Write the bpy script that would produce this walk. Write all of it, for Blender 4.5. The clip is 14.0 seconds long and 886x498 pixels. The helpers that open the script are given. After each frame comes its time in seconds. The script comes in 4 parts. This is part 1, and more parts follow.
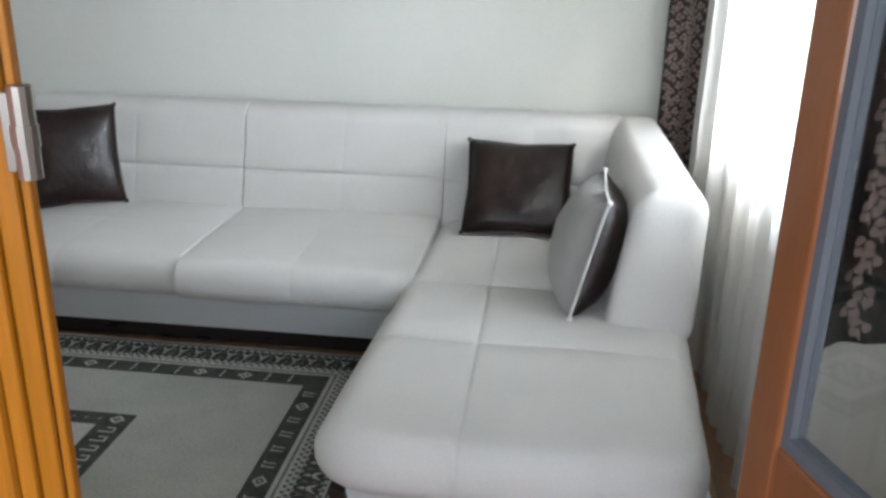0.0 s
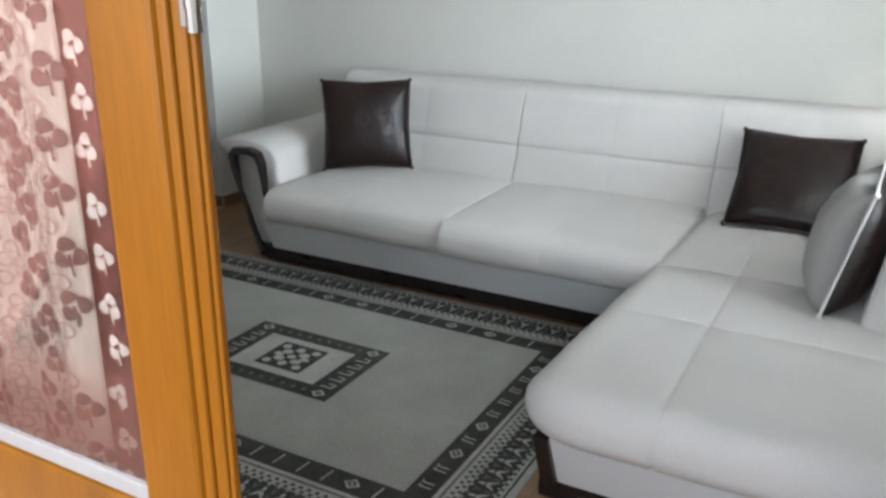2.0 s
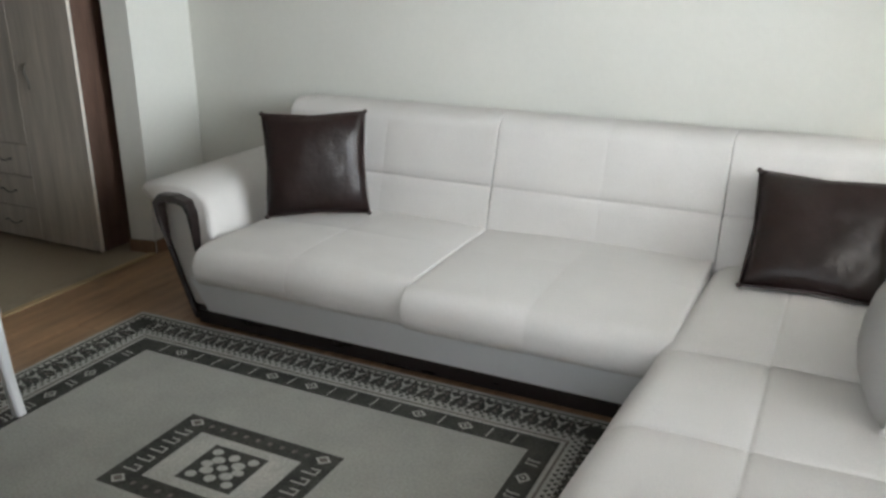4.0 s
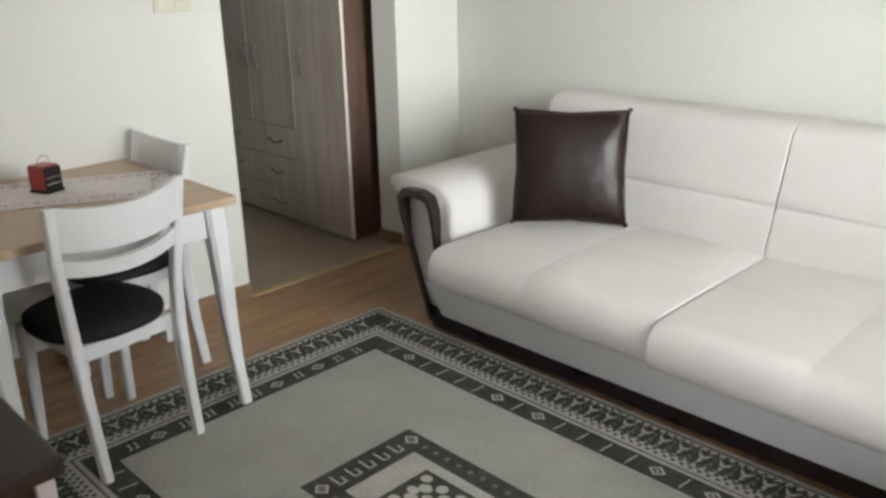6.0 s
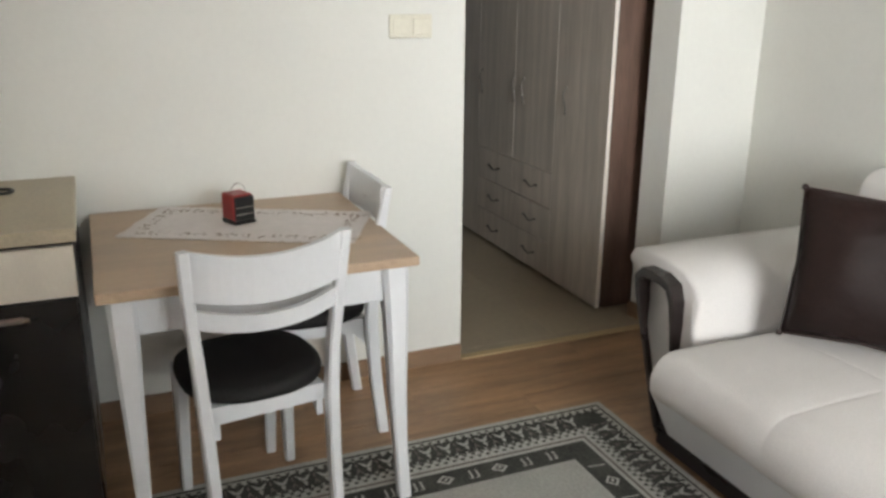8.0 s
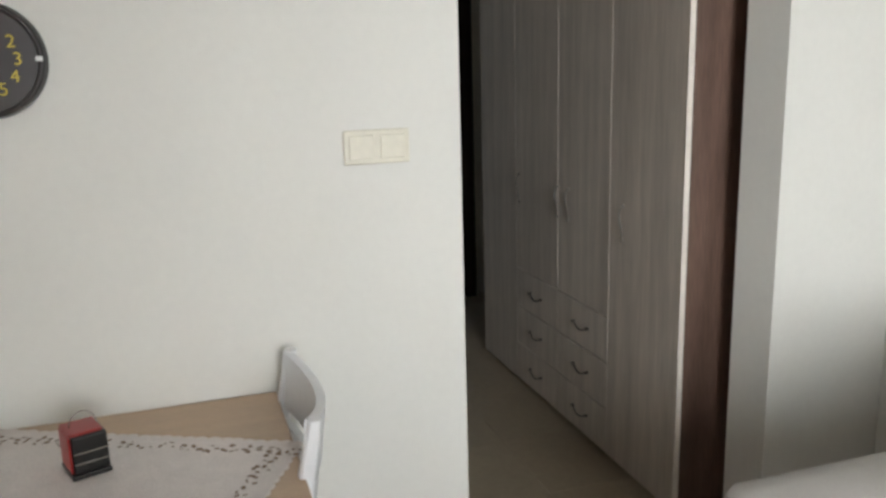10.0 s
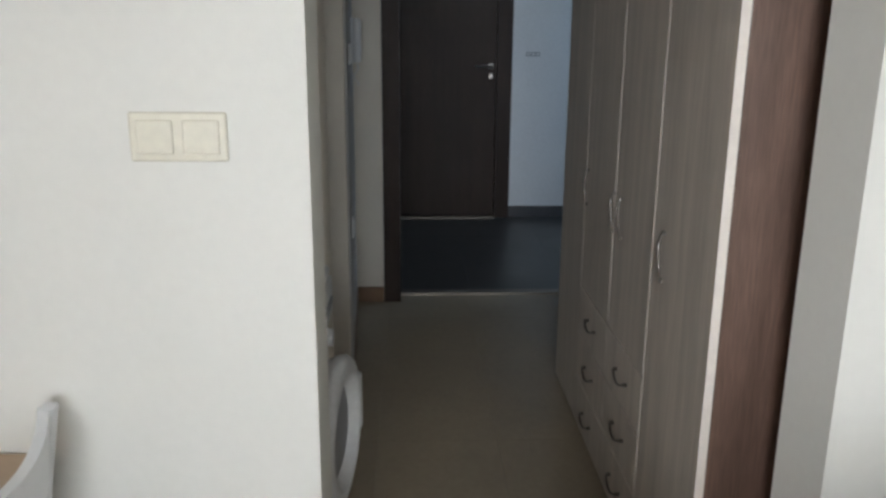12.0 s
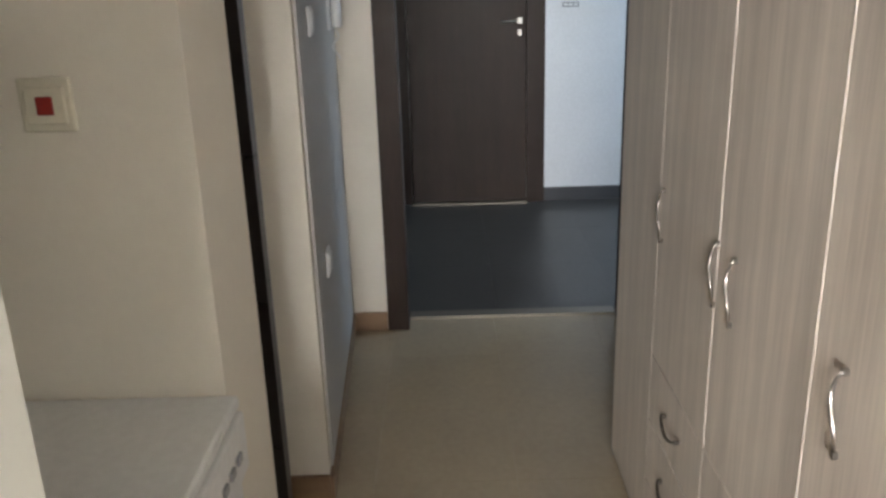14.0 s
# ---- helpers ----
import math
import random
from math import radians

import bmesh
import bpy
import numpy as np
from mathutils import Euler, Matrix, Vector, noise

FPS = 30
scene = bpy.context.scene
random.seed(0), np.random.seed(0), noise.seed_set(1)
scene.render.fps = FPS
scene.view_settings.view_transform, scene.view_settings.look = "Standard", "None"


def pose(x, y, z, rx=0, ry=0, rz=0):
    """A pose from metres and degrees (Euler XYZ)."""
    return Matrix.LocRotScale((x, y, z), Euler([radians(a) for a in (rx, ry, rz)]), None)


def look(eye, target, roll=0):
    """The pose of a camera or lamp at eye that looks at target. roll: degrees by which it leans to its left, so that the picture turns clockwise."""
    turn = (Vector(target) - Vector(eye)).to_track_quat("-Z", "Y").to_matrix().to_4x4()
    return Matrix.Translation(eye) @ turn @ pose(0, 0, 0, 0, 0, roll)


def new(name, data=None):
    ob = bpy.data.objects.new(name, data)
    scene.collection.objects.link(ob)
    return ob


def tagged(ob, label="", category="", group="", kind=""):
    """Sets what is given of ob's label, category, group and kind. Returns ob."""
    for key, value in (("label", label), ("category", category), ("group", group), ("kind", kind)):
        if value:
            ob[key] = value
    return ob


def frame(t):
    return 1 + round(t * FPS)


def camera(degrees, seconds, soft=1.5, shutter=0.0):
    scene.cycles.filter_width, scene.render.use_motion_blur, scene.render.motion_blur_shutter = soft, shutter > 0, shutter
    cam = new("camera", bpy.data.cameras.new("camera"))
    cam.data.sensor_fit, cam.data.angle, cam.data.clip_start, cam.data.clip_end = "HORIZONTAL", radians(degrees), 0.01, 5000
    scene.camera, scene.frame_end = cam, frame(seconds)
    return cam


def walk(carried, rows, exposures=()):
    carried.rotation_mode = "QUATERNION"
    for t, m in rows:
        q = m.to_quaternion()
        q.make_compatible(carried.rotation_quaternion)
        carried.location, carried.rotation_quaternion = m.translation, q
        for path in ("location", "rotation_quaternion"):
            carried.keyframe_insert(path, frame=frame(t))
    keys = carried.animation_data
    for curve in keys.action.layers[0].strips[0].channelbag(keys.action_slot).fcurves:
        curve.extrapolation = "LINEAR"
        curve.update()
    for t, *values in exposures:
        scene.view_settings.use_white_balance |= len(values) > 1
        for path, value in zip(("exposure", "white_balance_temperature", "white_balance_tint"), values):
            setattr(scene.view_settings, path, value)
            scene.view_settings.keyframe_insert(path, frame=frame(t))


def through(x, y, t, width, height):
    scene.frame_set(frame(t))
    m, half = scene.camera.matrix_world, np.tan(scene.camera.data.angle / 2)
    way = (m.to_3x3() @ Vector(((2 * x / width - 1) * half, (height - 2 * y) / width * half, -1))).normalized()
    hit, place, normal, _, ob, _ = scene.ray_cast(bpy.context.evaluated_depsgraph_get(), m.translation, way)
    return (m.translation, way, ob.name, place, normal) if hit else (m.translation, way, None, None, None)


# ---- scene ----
cam = camera(56.1, 14.0, soft=2.9)
PATH = [
    (0, (0.079, -0.146, 1.577), (-0.149, 1.729, 0.92), 1.2),
    (0.5, (0.303, -0.236, 1.559), (-0.387, 1.518, 0.89), 0.4),
    (1, (0.367, -0.315, 1.546), (-0.432, 1.392, 0.876), -0.5),
    (1.5, (0.381, -0.322, 1.528), (-0.481, 1.355, 0.863), -0.3),
    (2, (0.298, -0.218, 1.504), (-0.601, 1.441, 0.843), 0.4),
    (2.5, (0.15, -0.039, 1.502), (-0.733, 1.631, 0.845), -0.4),
    (2.7, (0.107, 0.024, 1.514), (-0.69, 1.736, 0.857), 0.1),
    (5, (-0.027, 0.532, 1.566), (-1.005, 2.13, 0.868), -0.8),
    (5.5, (-0.077, 0.593, 1.551), (-1.278, 2.038, 0.865), -1.7),
    (6, (-0.147, 0.714, 1.513), (-1.486, 2.037, 0.837), -1.2),
    (6.5, (-0.184, 0.862, 1.485), (-1.593, 2.119, 0.826), 0.2),
    (7, (-0.263, 0.971, 1.473), (-1.83, 2.026, 0.817), -0.7),
    (7.5, (-0.378, 1.132, 1.467), (-2.045, 2.019, 0.806), 0.6),
    (8, (-0.463, 1.297, 1.486), (-2.217, 2.042, 0.88), 0.5),
    (8.5, (-0.669, 1.405, 1.499), (-2.437, 2.123, 0.902), 0.6),
    (9, (-0.944, 1.518, 1.539), (-2.738, 2.249, 1.043), -1.8),
    (11.5, (-1.798, 2.633, 1.545), (-3.722, 2.854, 1.046), 1.1),
    (12, (-1.933, 2.778, 1.533), (-3.861, 2.853, 1.005), 0.4),
    (12.5, (-2.146, 2.817, 1.503), (-4.066, 2.867, 0.944), 0.5),
    (13, (-2.37, 2.821, 1.5), (-4.283, 2.854, 0.915), -0.6),
    (13.5, (-2.665, 2.866, 1.488), (-4.567, 2.874, 0.872), -0.9),
    (14, (-2.983, 2.908, 1.53), (-4.879, 2.891, 0.892), -1.8),
]
EXPOSURES = [(0, -0.24, 6050, 8), (1.5, -0.18, 6000, 8), (2.7, -0.15, 6200, 8), (5, 0.0, 6550, 10), (7, 0.45, 6800, 11), (9, 0.12, 6800, 13), (11.5, 0.09, 6550, 13),
             (12.5, 0.22, 6550, 14), (13, 0.34, 6700, 14), (13.5, 0.65, 7200, 16), (14, 1.65, 7300, 17)]
walk(cam, [(t, look(eye, target, roll)) for t, eye, target, roll in PATH], EXPOSURES)

# ---- world, lights, exposure ----
world = bpy.data.worlds.new("sky")
scene.world = world
world.use_nodes = True
_nt = world.node_tree
_sky = _nt.nodes.new("ShaderNodeTexSky")
_sky.sky_type = "NISHITA"
_sky.sun_disc = False
_sky.sun_elevation = radians(40)
_sky.sun_rotation = radians(139)
_bg = _nt.nodes["Background"]
_nt.links.new(_sky.outputs[0], _bg.inputs[0])
_bg.inputs[1].default_value = 0.15

sun = new("sun", bpy.data.lights.new("sun", "SUN"))
sun.data.energy = 5.0
sun.data.angle = radians(0.5)
sun.data.color = (1.0, 0.95, 0.87)
sun.matrix_world = look((7, -8, 9), (0, 0, 0))


def area(name, eye, target, w, h, energy, color):
    ob = new(name, bpy.data.lights.new(name, "AREA"))
    ob.data.shape = "RECTANGLE"
    ob.data.size, ob.data.size_y = w, h
    ob.data.energy, ob.data.color = energy, color
    ob.matrix_world = look(eye, target)
    return ob


# daylight through the balcony opening, the east window and the stairwell window
area("daylight_balcony", (-0.3, -1.80, 1.85), (-0.1, 3.0, 0.9), 4.4, 1.6, 166, (0.90, 0.96, 1.0))
east = area("daylight_east_window", (0.98, 2.55, 1.58), (-3.6, 3.42, 1.05), 1.40, 1.25, 122, (0.88, 0.95, 1.0))
east.data.spread = radians(70)
area("daylight_stairwell", (-7.6, 5.9, 1.6), (-7.7, 3.0, 1.1), 1.2, 1.3, 11, (0.46, 0.70, 1.0))


# ---- materials ----
def mat(name, base, rough=0.5, metal=0.0, var=0.08, scale=3.0, stretch=(1, 1, 1), fine=60.0, fvar=0.04,
        bump=0.06, bscale=300.0, spec=0.5, coat=0.0, trans=0.0, rvar=0.08):
    m = bpy.data.materials.new(name)
    m.use_nodes = True
    nt = m.node_tree
    N, L = nt.nodes, nt.links
    p = N["Principled BSDF"]
    tc = N.new("ShaderNodeTexCoord")
    mp = N.new("ShaderNodeMapping")
    mp.inputs["Scale"].default_value = stretch
    L.new(tc.outputs["Object"], mp.inputs[0])
    oi = N.new("ShaderNodeObjectInfo")
    add = N.new("ShaderNodeVectorMath")
    add.operation = "ADD"
    mul = N.new("ShaderNodeVectorMath")
    mul.operation = "SCALE"
    mul.inputs[0].default_value = (7.3, 3.1, 5.7)
    L.new(oi.outputs["Random"], mul.inputs["Scale"])
    L.new(mp.outputs[0], add.inputs[0])
    L.new(mul.outputs[0], add.inputs[1])
    n1 = N.new("ShaderNodeTexNoise")
    n1.inputs["Scale"].default_value = scale
    n1.inputs["Detail"].default_value = 4
    L.new(add.outputs[0], n1.inputs["Vector"])
    n2 = N.new("ShaderNodeTexNoise")
    n2.inputs["Scale"].default_value = fine
    n2.inputs["Detail"].default_value = 3
    L.new(add.outputs[0], n2.inputs["Vector"])
    r1 = N.new("ShaderNodeMapRange")
    r1.inputs["From Min"].default_value, r1.inputs["From Max"].default_value = 0.3, 0.7
    r1.inputs["To Min"].default_value, r1.inputs["To Max"].default_value = 1 - var, 1 + var
    L.new(n1.outputs["Fac"], r1.inputs["Value"])
    r2 = N.new("ShaderNodeMapRange")
    r2.inputs["From Min"].default_value, r2.inputs["From Max"].default_value = 0.3, 0.7
    r2.inputs["To Min"].default_value, r2.inputs["To Max"].default_value = 1 - fvar, 1 + fvar
    L.new(n2.outputs["Fac"], r2.inputs["Value"])
    mm = N.new("ShaderNodeMath")
    mm.operation = "MULTIPLY"
    L.new(r1.outputs[0], mm.inputs[0])
    L.new(r2.outputs[0], mm.inputs[1])
    sc = N.new("ShaderNodeVectorMath")
    sc.operation = "SCALE"
    sc.inputs[0].default_value = base
    L.new(mm.outputs[0], sc.inputs["Scale"])
    L.new(sc.outputs[0], p.inputs["Base Color"])
    rr = N.new("ShaderNodeMapRange")
    rr.inputs["To Min"].default_value = max(0.02, rough - rvar)
    rr.inputs["To Max"].default_value = min(1, rough + rvar)
    L.new(n1.outputs["Fac"], rr.inputs["Value"])
    L.new(rr.outputs[0], p.inputs["Roughness"])
    p.inputs["Metallic"].default_value = metal
    p.inputs["Specular IOR Level"].default_value = spec
    p.inputs["Coat Weight"].default_value = coat
    p.inputs["Transmission Weight"].default_value = trans
    if bump:
        nb = N.new("ShaderNodeTexNoise")
        nb.inputs["Scale"].default_value = bscale
        nb.inputs["Detail"].default_value = 2
        L.new(add.outputs[0], nb.inputs["Vector"])
        b = N.new("ShaderNodeBump")
        b.inputs["Strength"].default_value = bump
        b.inputs["Distance"].default_value = 0.004
        L.new(nb.outputs["Fac"], b.inputs["Height"])
        L.new(b.outputs[0], p.inputs["Normal"])
    return m


def sheer(name, base, through=0.5, open_weave=0.0):
    """A thin woven cloth that lets light through."""
    m = mat(name, base, 0.9, var=0.05, scale=5, fine=500, fvar=0.06, bump=0.12, bscale=700, spec=0.1)
    nt = m.node_tree
    N, L = nt.nodes, nt.links
    p = N["Principled BSDF"]
    tr = N.new("ShaderNodeBsdfTranslucent")
    tr.inputs["Color"].default_value = (*base, 1)
    mx = N.new("ShaderNodeMixShader")
    mx.inputs[0].default_value = through
    L.new(p.outputs[0], mx.inputs[1])
    L.new(tr.outputs[0], mx.inputs[2])
    gap = N.new("ShaderNodeBsdfTransparent")
    weave = N.new("ShaderNodeMixShader")
    weave.inputs[0].default_value = open_weave
    L.new(mx.outputs[0], weave.inputs[1])
    L.new(gap.outputs[0], weave.inputs[2])
    L.new(weave.outputs[0], N["Material Output"].inputs["Surface"])
    return m


def glass(name, tint=(0.95, 0.96, 0.95)):
    m = bpy.data.materials.new(name)
    m.use_nodes = True
    p = m.node_tree.nodes["Principled BSDF"]
    p.inputs["Base Color"].default_value = (*tint, 1)
    p.inputs["Roughness"].default_value = 0.0
    p.inputs["Transmission Weight"].default_value = 1.0
    p.inputs["IOR"].default_value = 1.55
    return m


WALL = mat("wall_paint", (0.74, 0.735, 0.685), 0.75, var=0.025, scale=1.3, fine=45, fvar=0.012, bump=0.10, bscale=160, spec=0.25)
HALLWALL = mat("hall_wall_paint", (0.80, 0.76, 0.68), 0.75, var=0.03, scale=1.5, fine=45, fvar=0.012, bump=0.10, bscale=160, spec=0.25)
CEIL = mat("ceiling_paint", (0.82, 0.81, 0.78), 0.85, var=0.02, bump=0.08, bscale=150, spec=0.2)
LAMINATE = mat("laminate", (0.31, 0.182, 0.098), 0.42, var=0.30, scale=2.2, stretch=(9, 1, 1), fine=26, fvar=0.16, bump=0.03, bscale=120)
SKIRT = mat("skirting_wood", (0.24, 0.15, 0.09), 0.45, var=0.15, scale=3, stretch=(1, 1, 8), fine=60, fvar=0.08)
TILE = mat("beige_tile", (0.355, 0.290, 0.205), 0.38, var=0.06, scale=2.5, fine=40, fvar=0.05, bump=0.02, bscale=40)
GROUT = mat("grout", (0.33, 0.28, 0.21), 0.9, var=0.1)
DARKTILE = mat("dark_stone_tile", (0.058, 0.054, 0.050), 0.34, var=0.12, scale=4, fine=90, fvar=0.25, bump=0.01)
DARKSKIRT = mat("dark_stone_skirting", (0.07, 0.07, 0.075), 0.35, var=0.12, scale=4)
METALSTRIP = mat("aluminium_strip", (0.30, 0.27, 0.23), 0.5, metal=1.0, var=0.05)
FABRIC = mat("cream_upholstery", (0.645, 0.62, 0.595), 0.95, var=0.045, scale=2.0, fine=240, fvar=0.05, bump=0.28, bscale=420, spec=0.03)
LITLEATHER = mat("lightened_leatherette", (0.72, 0.725, 0.73), 0.5, var=0.02, scale=3, fine=90, fvar=0.02, bump=0.05, bscale=200)
ROSECLOTH = sheer("rose_brown_curtain_cloth", (0.20, 0.085, 0.070), 0.15)
LEATHER = mat("brown_leatherette", (0.026, 0.012, 0.010), 0.40, var=0.2, scale=7, fine=70, fvar=0.15, bump=0.7, bscale=26, spec=0.6)
DARKWOOD = mat("wenge_gloss", (0.016, 0.010, 0.009), 0.3, var=0.2, scale=4, stretch=(1, 1, 6), fine=80, fvar=0.15, bump=0.02)
WHITEWOOD = mat("white_lacquer", (0.76, 0.77, 0.78), 0.36, var=0.02, scale=4, fine=70, fvar=0.015, bump=0.02, bscale=90)
OAK = mat("oak_laminate", (0.47, 0.335, 0.225), 0.4, var=0.10, scale=2.2, stretch=(7, 1, 1), fine=50, fvar=0.07, bump=0.02)
BLACKCLOTH = mat("black_seat_cloth", (0.012, 0.011, 0.011), 0.7, var=0.15, scale=6, fine=300, fvar=0.2, bump=0.2, bscale=400, spec=0.3)
CHROME = mat("brushed_nickel", (0.42, 0.40, 0.375), 0.28, metal=1.0, var=0.05, bump=0.0)
DARKMETAL = mat("dark_nickel", (0.22, 0.20, 0.18), 0.35, metal=1.0, var=0.05, bump=0.0)
ASH = mat("grey_ash_laminate", (0.64, 0.57, 0.50), 0.45, var=0.13, scale=1.8, stretch=(10, 10, 0.5), fine=14, fvar=0.09, bump=0.03, bscale=60)
EDGE = mat("pale_edge_band", (0.74, 0.68, 0.61), 0.5, var=0.03)
WALNUT = mat("walnut_laminate", (0.120, 0.070, 0.052), 0.4, var=0.30, scale=2.0, stretch=(8, 8, 0.6), fine=20, fvar=0.2, bump=0.03, bscale=60)
HONEY = mat("honey_varnished_wood", (0.235, 0.086, 0.0045), 0.42, var=0.18, scale=1.6, stretch=(9, 9, 0.6), fine=28, fvar=0.08, bump=0.03, bscale=60, spec=0.2)
BROWNLEAF = mat("brown_varnished_wood", (0.175, 0.060, 0.019), 0.33, var=0.14, scale=1.6, stretch=(9, 9, 0.6), fine=28, fvar=0.08, bump=0.03, bscale=60, coat=0.3)
GASKET = mat("grey_gasket", (0.085, 0.09, 0.105), 0.5, var=0.06)
BEAD = mat("weathered_grey_bead", (0.36, 0.345, 0.33), 0.6, var=0.12)
GLASS = glass("window_glass")
SHEER = sheer("white_sheer", (0.80, 0.78, 0.75), 0.36, 0.40)
CLOVERCLOTH = sheer("beige_curtain_cloth", (0.70, 0.60, 0.52), 0.3)
CLOVER = mat("brown_print", (0.075, 0.038, 0.030), 0.9, var=0.1)
CLOVERLINE = mat("taupe_print", (0.27, 0.185, 0.15), 0.9, var=0.1)
CLOVERPALE = mat("pale_print", (0.42, 0.33, 0.29), 0.9, var=0.05)
DARKCURTAIN = mat("dark_brown_curtain_cloth", (0.020, 0.013, 0.012), 0.75, var=0.2, scale=6, fine=300, fvar=0.15, bump=0.2, bscale=500)
BRONZE = mat("bronze_print", (0.17, 0.12, 0.105), 0.6, var=0.1)
RUGLIGHT = mat("rug_pale_pile", (0.43, 0.42, 0.385), 0.95, var=0.10, scale=9, fine=170, fvar=0.22, bump=0.5, bscale=330, spec=0.1)
RUGFIELD = mat("rug_grey_pile", (0.35, 0.345, 0.315), 0.95, var=0.08, scale=5, fine=110, fvar=0.12, bump=0.35, bscale=330, spec=0.1)
RUGDARK = mat("rug_charcoal_pile", (0.062, 0.061, 0.054), 0.95, var=0.25, scale=12, fine=140, fvar=0.3, bump=0.5, bscale=330, spec=0.1)
RUGMID = mat("rug_taupe_pile", (0.17, 0.15, 0.135), 0.95, var=0.2, scale=12, fine=170, fvar=0.3, bump=0.5, bscale=330, spec=0.1)
LACE = mat("white_lace", (0.74, 0.69, 0.665), 0.9, var=0.04, scale=20, fine=400, fvar=0.15, bump=0.3, bscale=600, spec=0.1)
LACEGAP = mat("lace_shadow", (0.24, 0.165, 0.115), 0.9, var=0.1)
RED = mat("red_enamel", (0.30, 0.018, 0.016), 0.35, var=0.1)
BLACK = mat("black_plastic", (0.012, 0.012, 0.012), 0.35, var=0.1, bump=0.0)
CREAMPLASTIC = mat("cream_plastic", (0.72, 0.69, 0.57), 0.35, var=0.02, bump=0.0)
WHITEPLASTIC = mat("white_plastic", (0.74, 0.75, 0.75), 0.32, var=0.02, bump=0.0)
GREYPLASTIC = mat("grey_plastic", (0.30, 0.31, 0.33), 0.4, var=0.05, bump=0.0)
SHADEGREY = mat("shaded_hall_paint", (0.50, 0.49, 0.475), 0.6, var=0.04, scale=2, spec=0.4)
CLOCKFACE = mat("dark_bronze_dial", (0.022, 0.015, 0.013), 0.4, var=0.2, scale=12)
YELLOW = mat("yellow_numerals", (0.62, 0.46, 0.05), 0.5, var=0.05)
PALEMETAL = mat("pale_metal", (0.7, 0.7, 0.72), 0.3, metal=1.0, var=0.03, bump=0.0)
FRONTDOOR = mat("dark_walnut_door", (0.026, 0.014, 0.010), 0.5, spec=0.25, var=0.25, scale=2.0, stretch=(8, 8, 0.6), fine=22, fvar=0.2, bump=0.03)
DARKLAM = mat("dark_brown_laminate", (0.024, 0.016, 0.013), 0.45, var=0.15, scale=3, stretch=(1, 8, 1))
WORKTOP = mat("beige_worktop", (0.46, 0.39, 0.28), 0.45, var=0.06, scale=6, fine=90, fvar=0.08)
CREAMFRONT = mat("cream_drawer_front", (0.66, 0.60, 0.51), 0.4, var=0.04, scale=2, stretch=(1, 6, 1))
BLACKFRONT = mat("black_gloss_front", (0.010, 0.009, 0.009), 0.28, var=0.1)
MAT_BEIGE = mat("beige_mat_pile", (0.42, 0.36, 0.26), 0.95, var=0.08, fine=160, fvar=0.2, bump=0.5, bscale=330)
PLASTER = mat("outside_plaster", (0.62, 0.58, 0.52), 0.9, var=0.08, bump=0.2, bscale=90)
TERRACOTTA = mat("terracotta_plaster", (0.50, 0.19, 0.145), 0.9, var=0.06, bump=0.2, bscale=90)
BALCTILE = mat("balcony_tile", (0.34, 0.15, 0.115), 0.6, var=0.1, scale=5)
MARBLE = mat("veined_white_tile", (0.74, 0.72, 0.70), 0.35, var=0.16, scale=9, fine=30, fvar=0.15)
GRASS = mat("far_ground", (0.08, 0.09, 0.05), 0.95, var=0.3, scale=0.2)


# ---- building helpers ----
def to_object(name, bm, material, smooth=False):
    me = bpy.data.meshes.new(name)
    bmesh.ops.recalc_face_normals(bm, faces=bm.faces)
    if smooth:
        for f in bm.faces:
            f.smooth = True
    bm.to_mesh(me)
    bm.free()
    for m in material if isinstance(material, (list, tuple)) else (material,):
        me.materials.append(m)
    return new(name, me)


def part(name, bm, material, parent, label="", smooth=False):
    ob = to_object(name, bm, material, smooth)
    ob.parent = parent
    if label:
        tagged(ob, label)
    return ob


def thing(name, label, category, group="", at=None):
    ob = new(name)
    ob.empty_display_size = 0.1
    if at is not None:
        ob.matrix_basis = at
    return tagged(ob, label, category, group)


def structure(name, bm, material, label=""):
    ob = to_object(name, bm, material)
    return tagged(ob, label, kind="structure")


def add_box(bm, x0, x1, y0, y1, z0, z1, bev=0.0, seg=2):
    made = bmesh.ops.create_cube(bm, size=1)["verts"]
    for v in made:
        v.co = Vector(((x0 + x1) / 2 + v.co.x * (x1 - x0), (y0 + y1) / 2 + v.co.y * (y1 - y0), (z0 + z1) / 2 + v.co.z * (z1 - z0)))
    if bev:
        edges = list({e for v in made for e in v.link_edges})
        bmesh.ops.bevel(bm, geom=edges, offset=bev, segments=seg, affect="EDGES", profile=0.5)
    return bm


def box(x0, x1, y0, y1, z0, z1, bev=0.0, seg=2):
    return add_box(bmesh.new(), min(x0, x1), max(x0, x1), min(y0, y1), max(y0, y1), z0, z1, bev, seg)


def boxes(*rows):
    bm = bmesh.new()
    for r in rows:
        add_box(bm, *r)
    return bm


